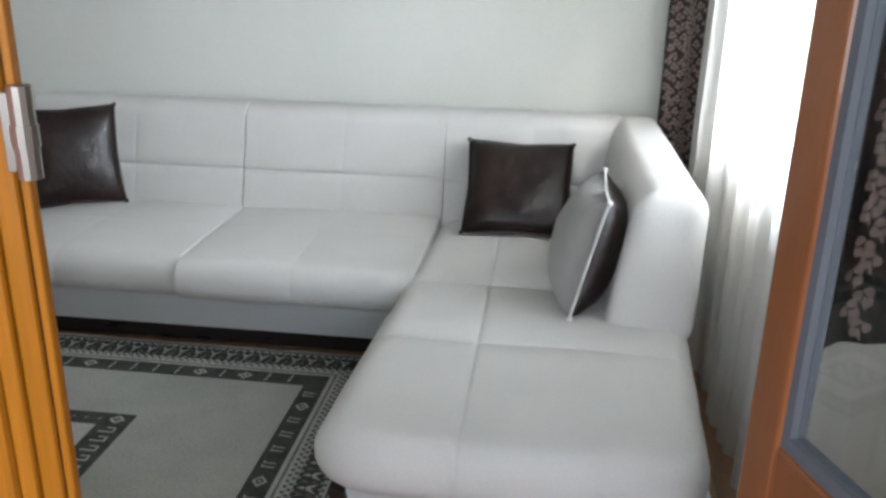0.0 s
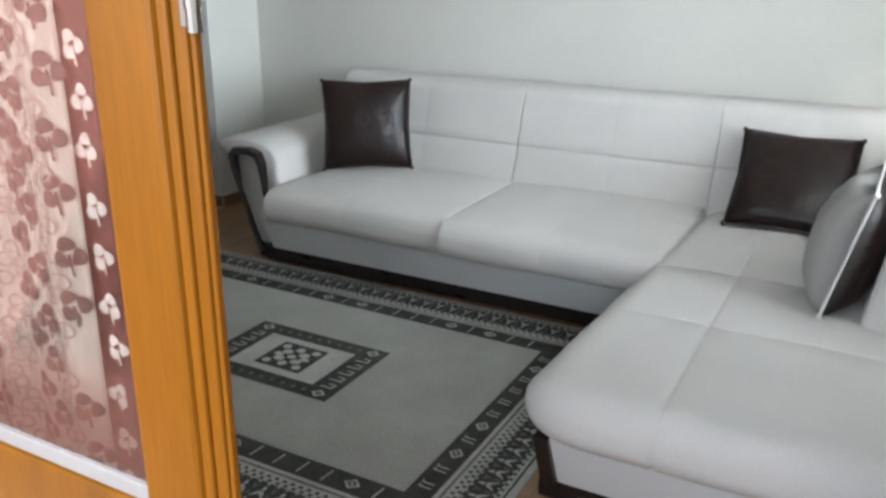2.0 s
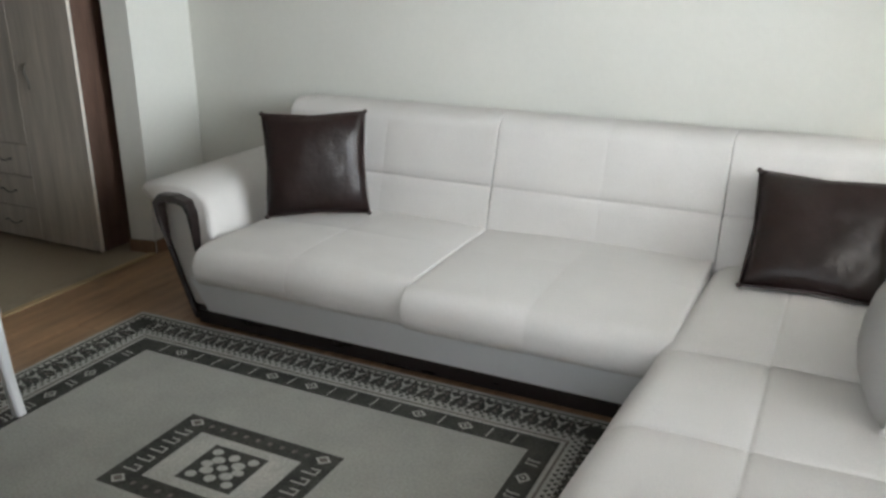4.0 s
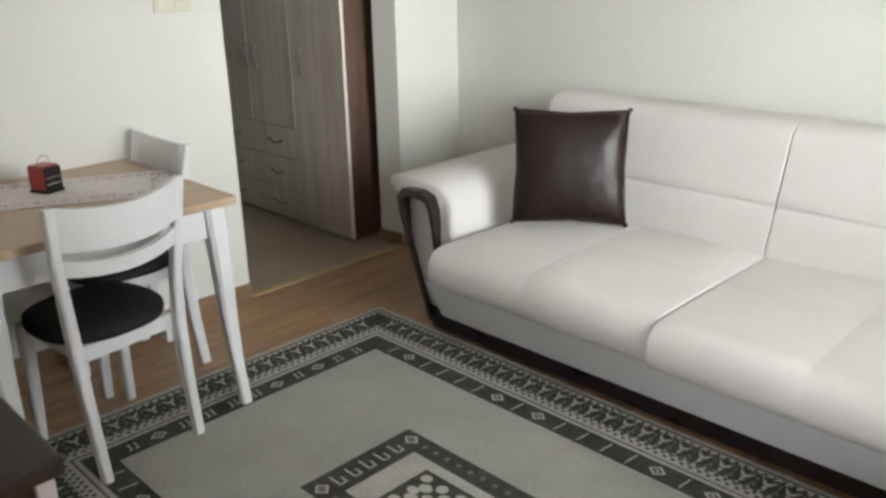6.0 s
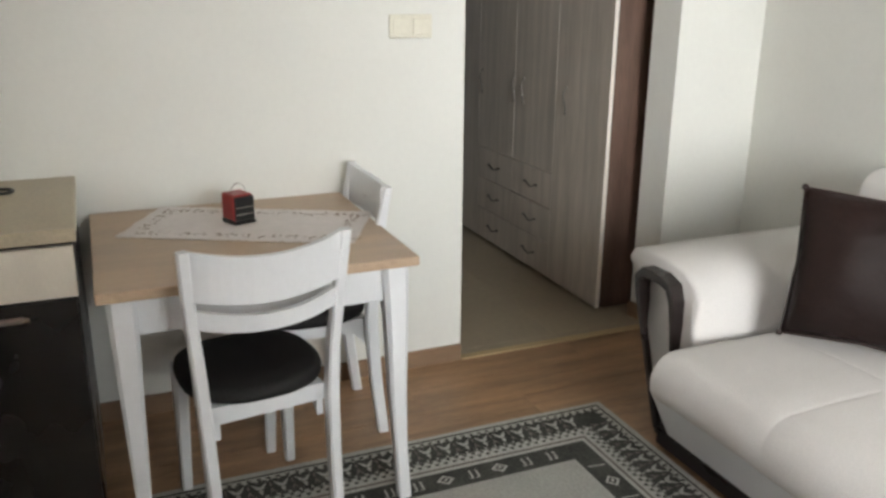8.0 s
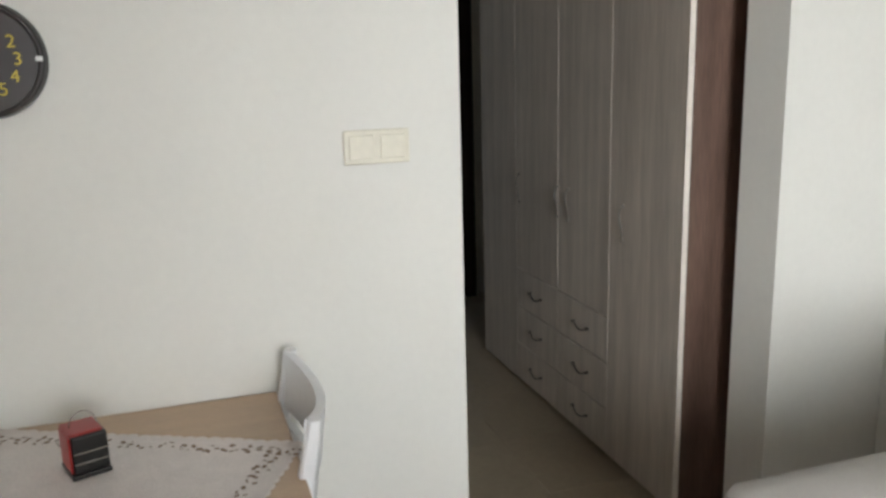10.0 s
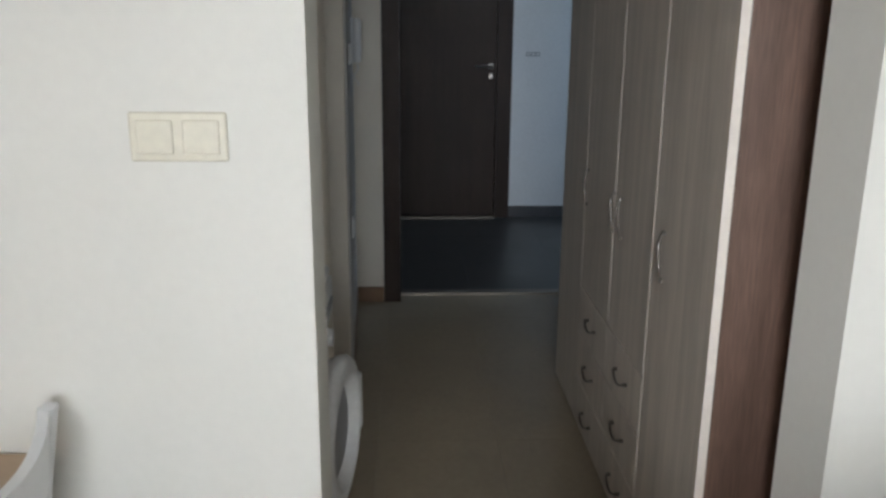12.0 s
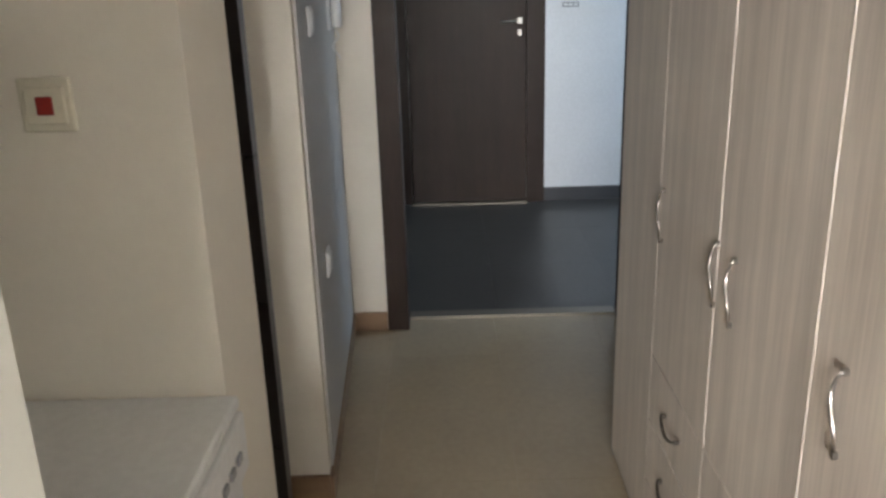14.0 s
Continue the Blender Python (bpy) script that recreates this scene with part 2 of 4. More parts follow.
def softbox(x0, x1, y0, y1, z0, z1, r=0.05, cuts=22, puff=0.0, plan=0.0, seams=(), sag=0.0):
    """An upholstered block: rounded edges, a domed top, rounded plan corners and stitched grooves.
    seams: (axis, place, depth) in metres of the block's own world place."""
    bm = bmesh.new()
    bmesh.ops.create_cube(bm, size=2)
    bmesh.ops.subdivide_edges(bm, edges=bm.edges[:], cuts=cuts, use_grid_fill=True)
    c = Vector(((x0 + x1) / 2, (y0 + y1) / 2, (z0 + z1) / 2))
    h = Vector(((x1 - x0) / 2, (y1 - y0) / 2, (z1 - z0) / 2))
    rr = [min(a, b * 0.98) for a, b in zip(r if isinstance(r, (list, tuple)) else (r, r, r), h)]
    lines = []
    for i in range(3):
        at = [c[i] + h[i] * math.sin((-1 + 2 * k / (cuts + 1)) * math.pi / 2) for k in range(cuts + 2)]
        for axis, place, depth in seams:
            if "xyz".index(axis) == i:
                k0 = min(range(3, cuts - 1), key=lambda k: abs(at[k] - place))
                for k, off in ((-2, -0.016), (-1, -0.005), (0, 0.0), (1, 0.005), (2, 0.016)):
                    at[k0 + k] = place + off
        lines.append(at)
    for v in bm.verts:
        p = Vector([lines[i][round((v.co[i] + 1) / 2 * (cuts + 1))] - c[i] for i in range(3)])
        inner = Vector([max(-(h[i] - rr[i]), min(h[i] - rr[i], p[i])) for i in range(3)])
        d = Vector([(p[i] - inner[i]) / rr[i] for i in range(3)])
        n = d.normalized() if d.length > 1e-6 else Vector((0, 0, 0))
        q = inner + Vector([n[i] * rr[i] for i in range(3)])
        if plan:
            # rounded corners in plan, then one rolled edge all round
            roll = min(rr[2], plan * 0.95)
            i2 = Vector((max(-(h.x - plan), min(h.x - plan, p.x)), max(-(h.y - plan), min(h.y - plan, p.y))))
            d2 = Vector((p.x, p.y)) - i2
            m = max(abs(d2.x), abs(d2.y))
            way = d2.normalized() if d2.length > 1e-6 else Vector((0, 0))
            a = max(0, m - (plan - roll)) / roll
            b = max(0, abs(p.z) - (h.z - roll)) / roll
            top = 1 if p.z > 0 else -1
            if a > 0 and b > 0:
                k = max(a, b) / math.hypot(a, b)
                m, a, b = plan - roll + a * k * roll, a * k, b * k
                pz = top * (h.z - roll + b * roll)
            else:
                pz = p.z
            q = Vector((i2.x + way.x * m, i2.y + way.y * m, pz))
            n = Vector((way.x * a, way.y * a, top * b))
            n = n.normalized() if n.length > 1e-6 else Vector((0, 0, top))
        u, w = q.x / h.x, q.y / h.y
        if puff and n.z > 0:
            q.z += puff * n.z * n.z * max(0, 1 - u * u) ** 0.6 * max(0, 1 - w * w) ** 0.6
        wp = q + c
        for axis, place, depth in seams:
            k = math.exp(-((wp["xyz".index(axis)] - place) / 0.006) ** 2)
            q -= n * depth * k
        wp = q + c
        q += n * (0.005 * noise.noise(wp * 3.2) + 0.0018 * noise.noise(wp * 11.0)) if sag == 0 else n * sag * noise.noise(wp * 5.0)
        v.co = q + c
    return bm


def tube(points, radius, sides=8, closed=False):
    """A bar of round section along the points."""
    bm = bmesh.new()
    rings = []
    n = len(points)
    P = [Vector(p) for p in points]
    for i, p in enumerate(P):
        a = P[(i - 1) % n] if closed or i else P[0]
        b = P[(i + 1) % n] if closed or i < n - 1 else P[-1]
        t = (b - a).normalized()
        up = Vector((0, 0, 1)) if abs(t.z) < 0.9 else Vector((1, 0, 0))
        s = t.cross(up).normalized()
        w = s.cross(t)
        rad = radius[i] if isinstance(radius, (list, tuple)) else radius
        rings.append([bm.verts.new(p + (s * math.cos(k * 2 * math.pi / sides) + w * math.sin(k * 2 * math.pi / sides)) * rad) for k in range(sides)])
    for i in range(n if closed else n - 1):
        A, Bq = rings[i], rings[(i + 1) % n]
        for k in range(sides):
            bm.faces.new((A[k], A[(k + 1) % sides], Bq[(k + 1) % sides], Bq[k]))
    if not closed:
        bm.faces.new(rings[0][::-1])
        bm.faces.new(rings[-1])
    return bm


def bar(points, sizes):
    """A bar of rectangular section (x by y) along mostly upright points."""
    bm = bmesh.new()
    rings = []
    for p, (sx, sy) in zip(points, sizes):
        p = Vector(p)
        ch = min(sx, sy) * 0.18
        rings.append([bm.verts.new(p + Vector(o)) for o in (
            (-sx / 2 + ch, -sy / 2, 0), (sx / 2 - ch, -sy / 2, 0), (sx / 2, -sy / 2 + ch, 0), (sx / 2, sy / 2 - ch, 0),
            (sx / 2 - ch, sy / 2, 0), (-sx / 2 + ch, sy / 2, 0), (-sx / 2, sy / 2 - ch, 0), (-sx / 2, -sy / 2 + ch, 0))])
    for A, Bq in zip(rings, rings[1:]):
        for k in range(8):
            bm.faces.new((A[k], A[(k + 1) % 8], Bq[(k + 1) % 8], Bq[k]))
    bm.faces.new(rings[0][::-1])
    bm.faces.new(rings[-1])
    return bm


def disc(bm, cx, cy, cz, r, depth, axis="z", seg=32, r2=None):
    made = bmesh.ops.create_cone(bm, segments=seg, radius1=r, radius2=r if r2 is None else r2, depth=depth, cap_ends=True)["verts"]
    rot = {"z": Matrix.Identity(3), "x": Matrix.Rotation(radians(90), 3, "Y"), "y": Matrix.Rotation(radians(-90), 3, "X")}[axis]
    for v in made:
        v.co = rot @ v.co + Vector((cx, cy, cz))
    return bm


def extrude_outline(outline, place, depth, plane="xz"):
    """A prism: the outline (pairs) in its plane, drawn out along the third axis from place by depth."""
    bm = bmesh.new()
    def at(a, b, c):
        return {"xz": (a, c, b), "xy": (a, b, c), "yz": (c, a, b)}[plane]
    A = [bm.verts.new(at(a, b, place)) for a, b in outline]
    Bq = [bm.verts.new(at(a, b, place + depth)) for a, b in outline]
    n = len(outline)
    for k in range(n):
        bm.faces.new((A[k], A[(k + 1) % n], Bq[(k + 1) % n], Bq[k]))
    bm.faces.new(A[::-1])
    bm.faces.new(Bq)
    return bm


def lettering(name, body, size, m, material, parent):
    cu = bpy.data.curves.new(name, "FONT")
    cu.body, cu.size, cu.extrude = body, size, 0.0008
    cu.align_x, cu.align_y = "CENTER", "CENTER"
    tmp = new(name, cu)
    me = bpy.data.meshes.new_from_object(tmp.evaluated_get(bpy.context.evaluated_depsgraph_get()))
    bpy.data.objects.remove(tmp)
    ob = new(name, me)
    me.materials.clear()
    me.materials.append(material)
    ob.parent = parent
    ob.matrix_basis = m
    return ob


# ---- the rooms ----
XW, XE, YS, YN, H = -3.35, 0.86, 0.44, 4.02, 2.60

structure("ground", boxes((-400, 400, -400, 400, -3.4, -3.0)), GRASS)
structure("ceiling", boxes((-3.5, 1.05, 0.30, 4.17, H, H + 0.15)), CEIL, "plain white painted ceiling")
structure("ceiling_hall", boxes((-8.8, -3.5, 1.2, 6.2, H, H + 0.15)), CEIL)
structure("wall_north", boxes((-3.5, 1.05, YN, YN + 0.15, -0.1, H)), WALL, "plain cream painted living room wall")
structure("wall_west", extrude_outline([(-3.5, 0.24), (XW, 0.24), (XW, 2.604), (-3.5, 2.608)], -0.1, H + 0.1, "xy"), WALL, "cream painted wall beside the open doorway to the hall")
structure("wall_west_pier", extrude_outline([(-3.5, 3.552), (XW, 3.578), (XW, YN), (-3.5, YN)], -0.1, H + 0.1, "xy"), WALL, "narrow cream painted pier beside the doorway")
structure("wall_west_lintel", extrude_outline([(-3.5, 2.608), (XW, 2.604), (XW, 3.578), (-3.5, 3.552)], 2.25, H - 2.25, "xy"), WALL)
structure("wall_east", boxes((XE, 1.05, 0.24, 1.9, -0.1, H), (XE, 1.05, 3.40, YN, -0.1, H), (XE, 1.05, 1.9, 3.40, -0.1, 0.90), (XE, 1.05, 1.9, 3.40, 2.25, H)), WALL)
structure("wall_south", boxes((-3.35, -2.30, 0.24, YS, -0.1, H), (-2.30, -0.37, 0.24, YS, -0.1, 0.775), (-2.30, 0.60, 0.24, YS, 2.25, H), (0.60, 0.86, 0.24, YS, -0.1, H)), WALL)
structure("skirting_west", boxes((XW, XW + 0.014, YS, 2.602, 0, 0.07)), SKIRT, "brown wooden skirting board")
structure("skirting_door_pier", boxes((XW, XW + 0.014, 3.583, YN - 0.002, 0, 0.07)), SKIRT)
structure("skirting_doorway", extrude_outline([(-3.5, 3.551), (XW, 3.577), (XW, 3.563), (-3.5, 3.537)], 0, 0.07, "xy"), SKIRT)
structure("skirting_north", boxes((XW + 0.016, XE, YN - 0.014, YN, 0, 0.07)), SKIRT)

# hall
structure("wall_niche_back", boxes((-4.40, -3.5, 1.75, 1.90, -0.1, H)), HALLWALL)
structure("wall_niche_west", boxes((-4.53, -4.255, 1.90, 2.517, -0.1, H)), HALLWALL, "cream painted pier beside the washing machine")
structure("wall_bath_recess", boxes((-5.16, -4.40, 1.75, 1.90, -0.1, H), (-5.16, -4.53, 1.90, 2.10, -0.1, H)), HALLWALL)
structure("wall_hall_south", extrude_outline([(-6.42, 1.75), (-5.16, 1.75), (-5.16, 2.523), (-6.42, 2.462)], -0.1, H + 0.1, "xy"), HALLWALL)
structure("wall_hall_north", boxes((-6.42, -3.5, 4.02, 4.17, -0.1, H)), HALLWALL)
structure("wall_entrance", boxes((-6.58, -6.42, 1.2, 2.63, -0.1, H), (-6.58, -6.42, 3.74, 4.17, -0.1, H), (-6.58, -6.42, 2.63, 3.74, 2.10, H)), HALLWALL,
          "white painted wall round the entrance door opening")
structure("door_frame_bath", boxes((-4.94, -4.89, 2.10, 2.455, 0, 2.05)), DARKWOOD, "dark wooden bathroom door frame")
structure("skirting_hall_pier", boxes((-5.16, -5.148, 2.10, 2.523, 0, 0.085)), SKIRT, "brown tiled skirting")
structure("skirting_hall_south", extrude_outline([(-6.415, 2.4635), (-5.148, 2.525), (-5.148, 2.536), (-6.415, 2.4745)], 0, 0.085, "xy"), SKIRT)
structure("skirting_entrance", boxes((-6.42, -6.408, 2.476, 2.62, 0, 0.085)), SKIRT)
# thin facing over the hall wall; its grey carries the wall's shade
structure("panel_hall", extrude_outline([(-6.415, 2.4635), (-5.20, 2.5225), (-5.20, 2.530), (-6.415, 2.471)], 0.09, 2.21, "xy"), SHADEGREY, "hall wall facing with the wall's shade in its grey")
structure("door_frame_entrance", boxes((-6.53, -6.405, 2.622, 2.716, 0, 2.10), (-6.53, -6.405, 3.66, 3.75, 0, 2.10), (-6.53, -6.405, 2.716, 3.66, 2.03, 2.10)), FRONTDOOR,
          "dark brown wooden entrance door frame")
structure("threshold_balcony", boxes((-0.24, 0.595, 0.242, 0.298, -0.1, -0.003)), MARBLE, "white veined stone sill of the balcony door")
structure("threshold_entrance", boxes((-6.59, -6.52, 2.716, 3.66, 0.0, 0.012)), METALSTRIP, "worn metal threshold strip")
structure("threshold_doorway", boxes((-3.372, -3.335, 2.610, 3.560, 0.0, 0.006)), mat("worn_brass", (0.55, 0.42, 0.24), 0.5, metal=0.35, var=0.1), "worn brass threshold strip")

# stair landing beyond the entrance
structure("wall_landing", boxes((-8.70, -8.535, 1.2, 6.2, -0.1, H)), mat("landing_wall_paint", (0.74, 0.75, 0.76), 0.7, var=0.03), "white landing wall in bluish daylight")
structure("wall_landing_south", boxes((-8.535, -6.58, 1.2, 1.35, -0.1, H)), HALLWALL)
structure("wall_landing_north", boxes((-8.535, -8.3, 6.05, 6.2, -0.1, H), (-7.0, -6.42, 6.05, 6.2, -0.1, H), (-8.3, -7.0, 6.05, 6.2, -0.1, 0.9), (-8.3, -7.0, 6.05, 6.2, 2.3, H)), HALLWALL)
structure("wall_landing_east", boxes((-6.58, -6.42, 4.17, 6.05, -0.1, H)), HALLWALL)
structure("skirting_landing", boxes((-8.535, -8.52, 3.562, 6.05, 0, 0.09)), DARKSKIRT, "dark stone skirting")
structure("door_frame_landing", boxes((-8.535, -8.495, 2.56, 2.665, 0, 2.12), (-8.535, -8.495, 3.442, 3.56, 0, 2.12), (-8.535, -8.495, 2.665, 3.442, 2.03, 2.12)), FRONTDOOR)
structure("threshold_landing", boxes((-8.525, -8.465, 2.665, 3.442, 0, 0.010)), METALSTRIP)

# balcony
structure("balcony_floor", boxes((-2.8, 3.2, -1.9, 0.24, -0.2, -0.02)), BALCTILE)
structure("balcony_roof", boxes((-2.8, 3.2, -1.9, 0.24, 2.75, 2.9)), PLASTER)
structure("balcony_parapet", boxes((-2.8, 3.2, -2.0, -1.9, -0.2, 0.95)), TERRACOTTA)
structure("balcony_side_wall", boxes((-2.95, -2.8, -2.0, 0.24, -0.2, 2.9)), TERRACOTTA, "terracotta plastered balcony side wall")
structure("balcony_wall_tiles", boxes((-2.30, -0.37, 0.225, 0.24, -0.02, 0.74)), MARBLE, "white veined tiles under the balcony window")
structure("house_wall_outside", boxes((1.052, 3.2, 0.24, 0.44, -0.2, 2.75)), PLASTER)

# ---- windows, doors, curtains ----
def window_south():
    w = tagged(new("window_1"), "honey-coloured wooden balcony window with a clear pane", kind="structure")
    y0, y1 = 0.320, 0.337
    def sash(x0, x1):
        part("stile", box(x0, x0 + 0.09, y0, y1, 0.815, 2.22, 0.006), HONEY, w)
        part("stile", box(x1 - 0.087, x1, y0, y1, 0.815, 2.22, 0.006), HONEY, w)
        part("rail", box(x0 + 0.09, x1 - 0.087, y0, y1, 0.815, 0.915, 0.006), HONEY, w)
        part("rail", box(x0 + 0.09, x1 - 0.087, y0, y1, 2.11, 2.22, 0.006), HONEY, w)
        part("bead", box(x0 + 0.09, x1 - 0.087, y0 + 0.004, y0 + 0.016, 0.915, 0.938, 0.003), BEAD, w, "grey weathered glazing bead")
        g = part("pane", box(x0 + 0.088, x1 - 0.085, y0 + 0.005, y0 + 0.008, 0.92, 2.115), GLASS, w, "clear reflecting pane")
        g.visible_shadow = False
        g = part("inner_pane", box(x0 + 0.088, x1 - 0.085, y0 + 0.012, y0 + 0.015, 0.92, 2.115), GLASS, w, "second pane of the double glazing")
        g.visible_shadow = False
    sash(-1.34, -0.285)
    sash(-2.28, -1.35)
    # stepped rebates of the door post
    part("rebate", box(-0.284, -0.2705, y0 + 0.004, y1, 0.0, 2.22, 0.003), HONEY, w)
    part("rebate", box(-0.270, -0.2535, y0 + 0.008, y1 + 0.001, 0.0, 2.22, 0.003), HONEY, w)
    part("rebate", box(-0.2515, -0.245, y0 + 0.010, y1 + 0.002, 0.0, 2.22, 0.002), HONEY, w)
    # dark strip added to fill the narrow gap between two rebates
    part("seal", box(-0.2535, -0.2515, y0 + 0.013, y1 + 0.001, 0.0, 2.22), DARKWOOD, w, "dark strip filling the groove")
    part("post", box(-0.371, -0.285, y0 + 0.002, y1, 0.0, 0.810, 0.005), HONEY, w)
    part("sill", box(-2.30, -0.373, 0.22, 0.318, 0.76, 0.800, 0.008), MARBLE, w, "white veined window sill")
    h = part("hinge", tube([(-0.240, y0 + 0.006, z) for z in (1.442, 1.462, 1.4621, 1.476, 1.4761, 1.500)], [0.0075, 0.0075, 0.0085, 0.0085, 0.0075, 0.0075], 12), DARKMETAL, w, "dull metal hinge barrel")
    part("hinge_leaf", box(-0.253, -0.244, y0 + 0.002, y0 + 0.006, 1.446, 1.496, 0.001), DARKMETAL, h)
    return w


window_south()


def glazed_leaf(parent, width, material):
    """A door leaf along +x from its hinge, with a tall pane over a wooden panel."""
    t = 0.042
    part("stile", box(0, 0.074, -t / 2, t / 2, 0.05, 2.18, 0.006), material, parent)
    part("stile", box(width - 0.074, width, -t / 2, t / 2, 0.05, 2.18, 0.006), material, parent)
    part("rail", box(0.074, width - 0.074, -t / 2, t / 2, 0.05, 0.18, 0.006), material, parent)
    part("rail", box(0.074, width - 0.074, -t / 2, t / 2, 0.85, 0.965, 0.006), material, parent)
    part("rail", box(0.074, width - 0.074, -t / 2, t / 2, 2.06, 2.18, 0.006), material, parent)
    part("panel", box(0.074, width - 0.074, -0.012, 0.012, 0.18, 0.85, 0.004), material, parent)
    for s in (-1, 1):
        y = s * (t / 2 - 0.006)
        part("gasket", boxes((0.074, 0.090, min(y, y - s * 0.012), max(y, y - s * 0.012), 0.965, 2.06),
                             (width - 0.090, width - 0.074, min(y, y - s * 0.012), max(y, y - s * 0.012), 0.965, 2.06),
                             (0.090, width - 0.090, min(y, y - s * 0.012), max(y, y - s * 0.012), 0.965, 0.985)), GASKET, parent, "grey rubber gasket")
    g = part("pane", box(0.078, width - 0.078, -0.004, 0.004, 0.97, 2.065), GLASS, parent, "clear glass pane")
    g.visible_shadow = False


leaf_angle = math.degrees(math.atan2(0.955 - 0.45, 0.410 - 0.575))
door_leaf = tagged(new("door_1"), "brown varnished balcony door leaf standing open inwards", kind="structure")
glazed_leaf(door_leaf, 0.531, BROWNLEAF)
door_leaf.matrix_basis = pose(0.575, 0.45, 0, 0, 0, leaf_angle)
structure("door_post", boxes((0.55, 0.60, 0.385, 0.44, 0, 2.22)), BROWNLEAF)


def window_east():
    w = tagged(new("window_2"), "white framed east window behind a sheer curtain", kind="structure")
    for y0, y1 in ((1.9, 2.65), (2.65, 3.4)):
        part("stile", box(0.99, 1.04, y0, y0 + 0.06, 0.90, 2.25, 0.004), WHITEPLASTIC, w)
        part("stile", box(0.99, 1.04, y1 - 0.06, y1, 0.90, 2.25, 0.004), WHITEPLASTIC, w)
        part("rail", box(0.99, 1.04, y0 + 0.06, y1 - 0.06, 0.90, 0.96, 0.004), WHITEPLASTIC, w)
        part("rail", box(0.99, 1.04, y0 + 0.06, y1 - 0.06, 2.19, 2.25, 0.004), WHITEPLASTIC, w)
        g = part("pane", box(1.012, 1.018, y0 + 0.055, y1 - 0.055, 0.955, 2.195), GLASS, w)
        g.visible_shadow = False


window_east()


def wave(s, seed):
    return 0.020 * math.sin(s * 31 + seed) + 0.011 * math.sin(s * 67 + 1.7 * seed) + 0.016 * math.sin(s * 13 + 0.6 * seed)


def drape(name, a, b, s0, s1, z0, z1, seed, along, step=0.008):
    """A hanging pleated cloth. along 'x': at y = a; along 'y': at x = a. b is its depth of pleat."""
    bm = bmesh.new()
    n = int((s1 - s0) / step)
    zs = [z0 + (z1 - z0) * k / 14 for k in range(15)]
    rows = []
    for z in zs:
        spread = 1.0 + 0.25 * (1 - (z - z0) / (z1 - z0))
        row = []
        for i in range(n + 1):
            s = s0 + (s1 - s0) * i / n
            d = a + b * wave(s, seed) * spread + 0.004 * noise.noise(Vector((s * 3, z * 2, seed)))
            row.append(bm.verts.new((s, d, z) if along == "x" else (d, s, z)))
        rows.append(row)
    for A, Bq in zip(rows, rows[1:]):
        for i in range(n):
            bm.faces.new((A[i], A[i + 1], Bq[i + 1], Bq[i]))
    bmesh.ops.solidify(bm, geom=bm.faces[:], thickness=0.0012)
    return bm


def clover_print(a, b, s0, s1, z0, z1, seed, along, side, pitch, size, pick, outline=False, every=2):
    """Three-leaved clovers printed on a drape's pleats; pick chooses every second one."""
    bm = bmesh.new()
    rng = random.Random(seed * 10 + pick)
    def put(s, z, zlo, zhi):
        spread = 1.0 + 0.25 * (1 - (z - zlo) / (zhi - zlo))
        d = a + b * wave(s, seed) * spread + 0.004 * noise.noise(Vector((s * 3, z * 2, seed))) + side * 0.0035
        return (s, d, z) if along == "x" else (d, s, z)
    rows = int((z1 - z0) / (pitch * 0.62))
    cols = int((s1 - s0) / pitch)
    for r in range(rows):
        for c in range(cols):
            if (c + r) % every != pick:
                continue
            cs = s0 + (c + 0.5 + 0.5 * (r % 2)) * pitch + rng.uniform(-0.006, 0.006)
            cz = z0 + (r + 0.5) * pitch * 0.62 + rng.uniform(-0.006, 0.006)
            if cs < s0 + size or cs > s1 - size * 0.2:
                continue
            tilt = rng.uniform(-0.6, 0.6)
            for k in range(3):
                ang = tilt + math.pi / 2 + (k - 1) * 2.0
                ux, uz = math.cos(ang), math.sin(ang)
                ring = []
                for j in range(12):
                    th = j * math.tau / 12
                    lx = 0.62 + 0.48 * math.cos(th) + (0.10 * math.cos(2 * th))
                    ly = 0.60 * math.sin(th)
                    ring.append((cs + size * 0.55 * (lx * ux - ly * uz), cz + size * 0.55 * (lx * uz + ly * ux)))
                vo = [bm.verts.new(put(s, z, 0.02, 2.30)) for s, z in ring]
                if outline:
                    ms, mz = sum(p[0] for p in ring) / 12, sum(p[1] for p in ring) / 12
                    vi = [bm.verts.new(put(ms + (s - ms) * 0.72, mz + (z - mz) * 0.72, 0.02, 2.30)) for s, z in ring]
                    for j in range(12):
                        bm.faces.new((vo[j], vo[(j + 1) % 12], vi[(j + 1) % 12], vi[j]))
                else:
                    bm.faces.new(vo)
            st = [(cs - 0.002, cz), (cs + 0.002, cz), (cs + 0.006, cz - size * 0.8), (cs + 0.002, cz - size * 0.8)]
            bm.faces.new([bm.verts.new(put(s, z, 0.02, 2.30)) for s, z in st])
    return bm


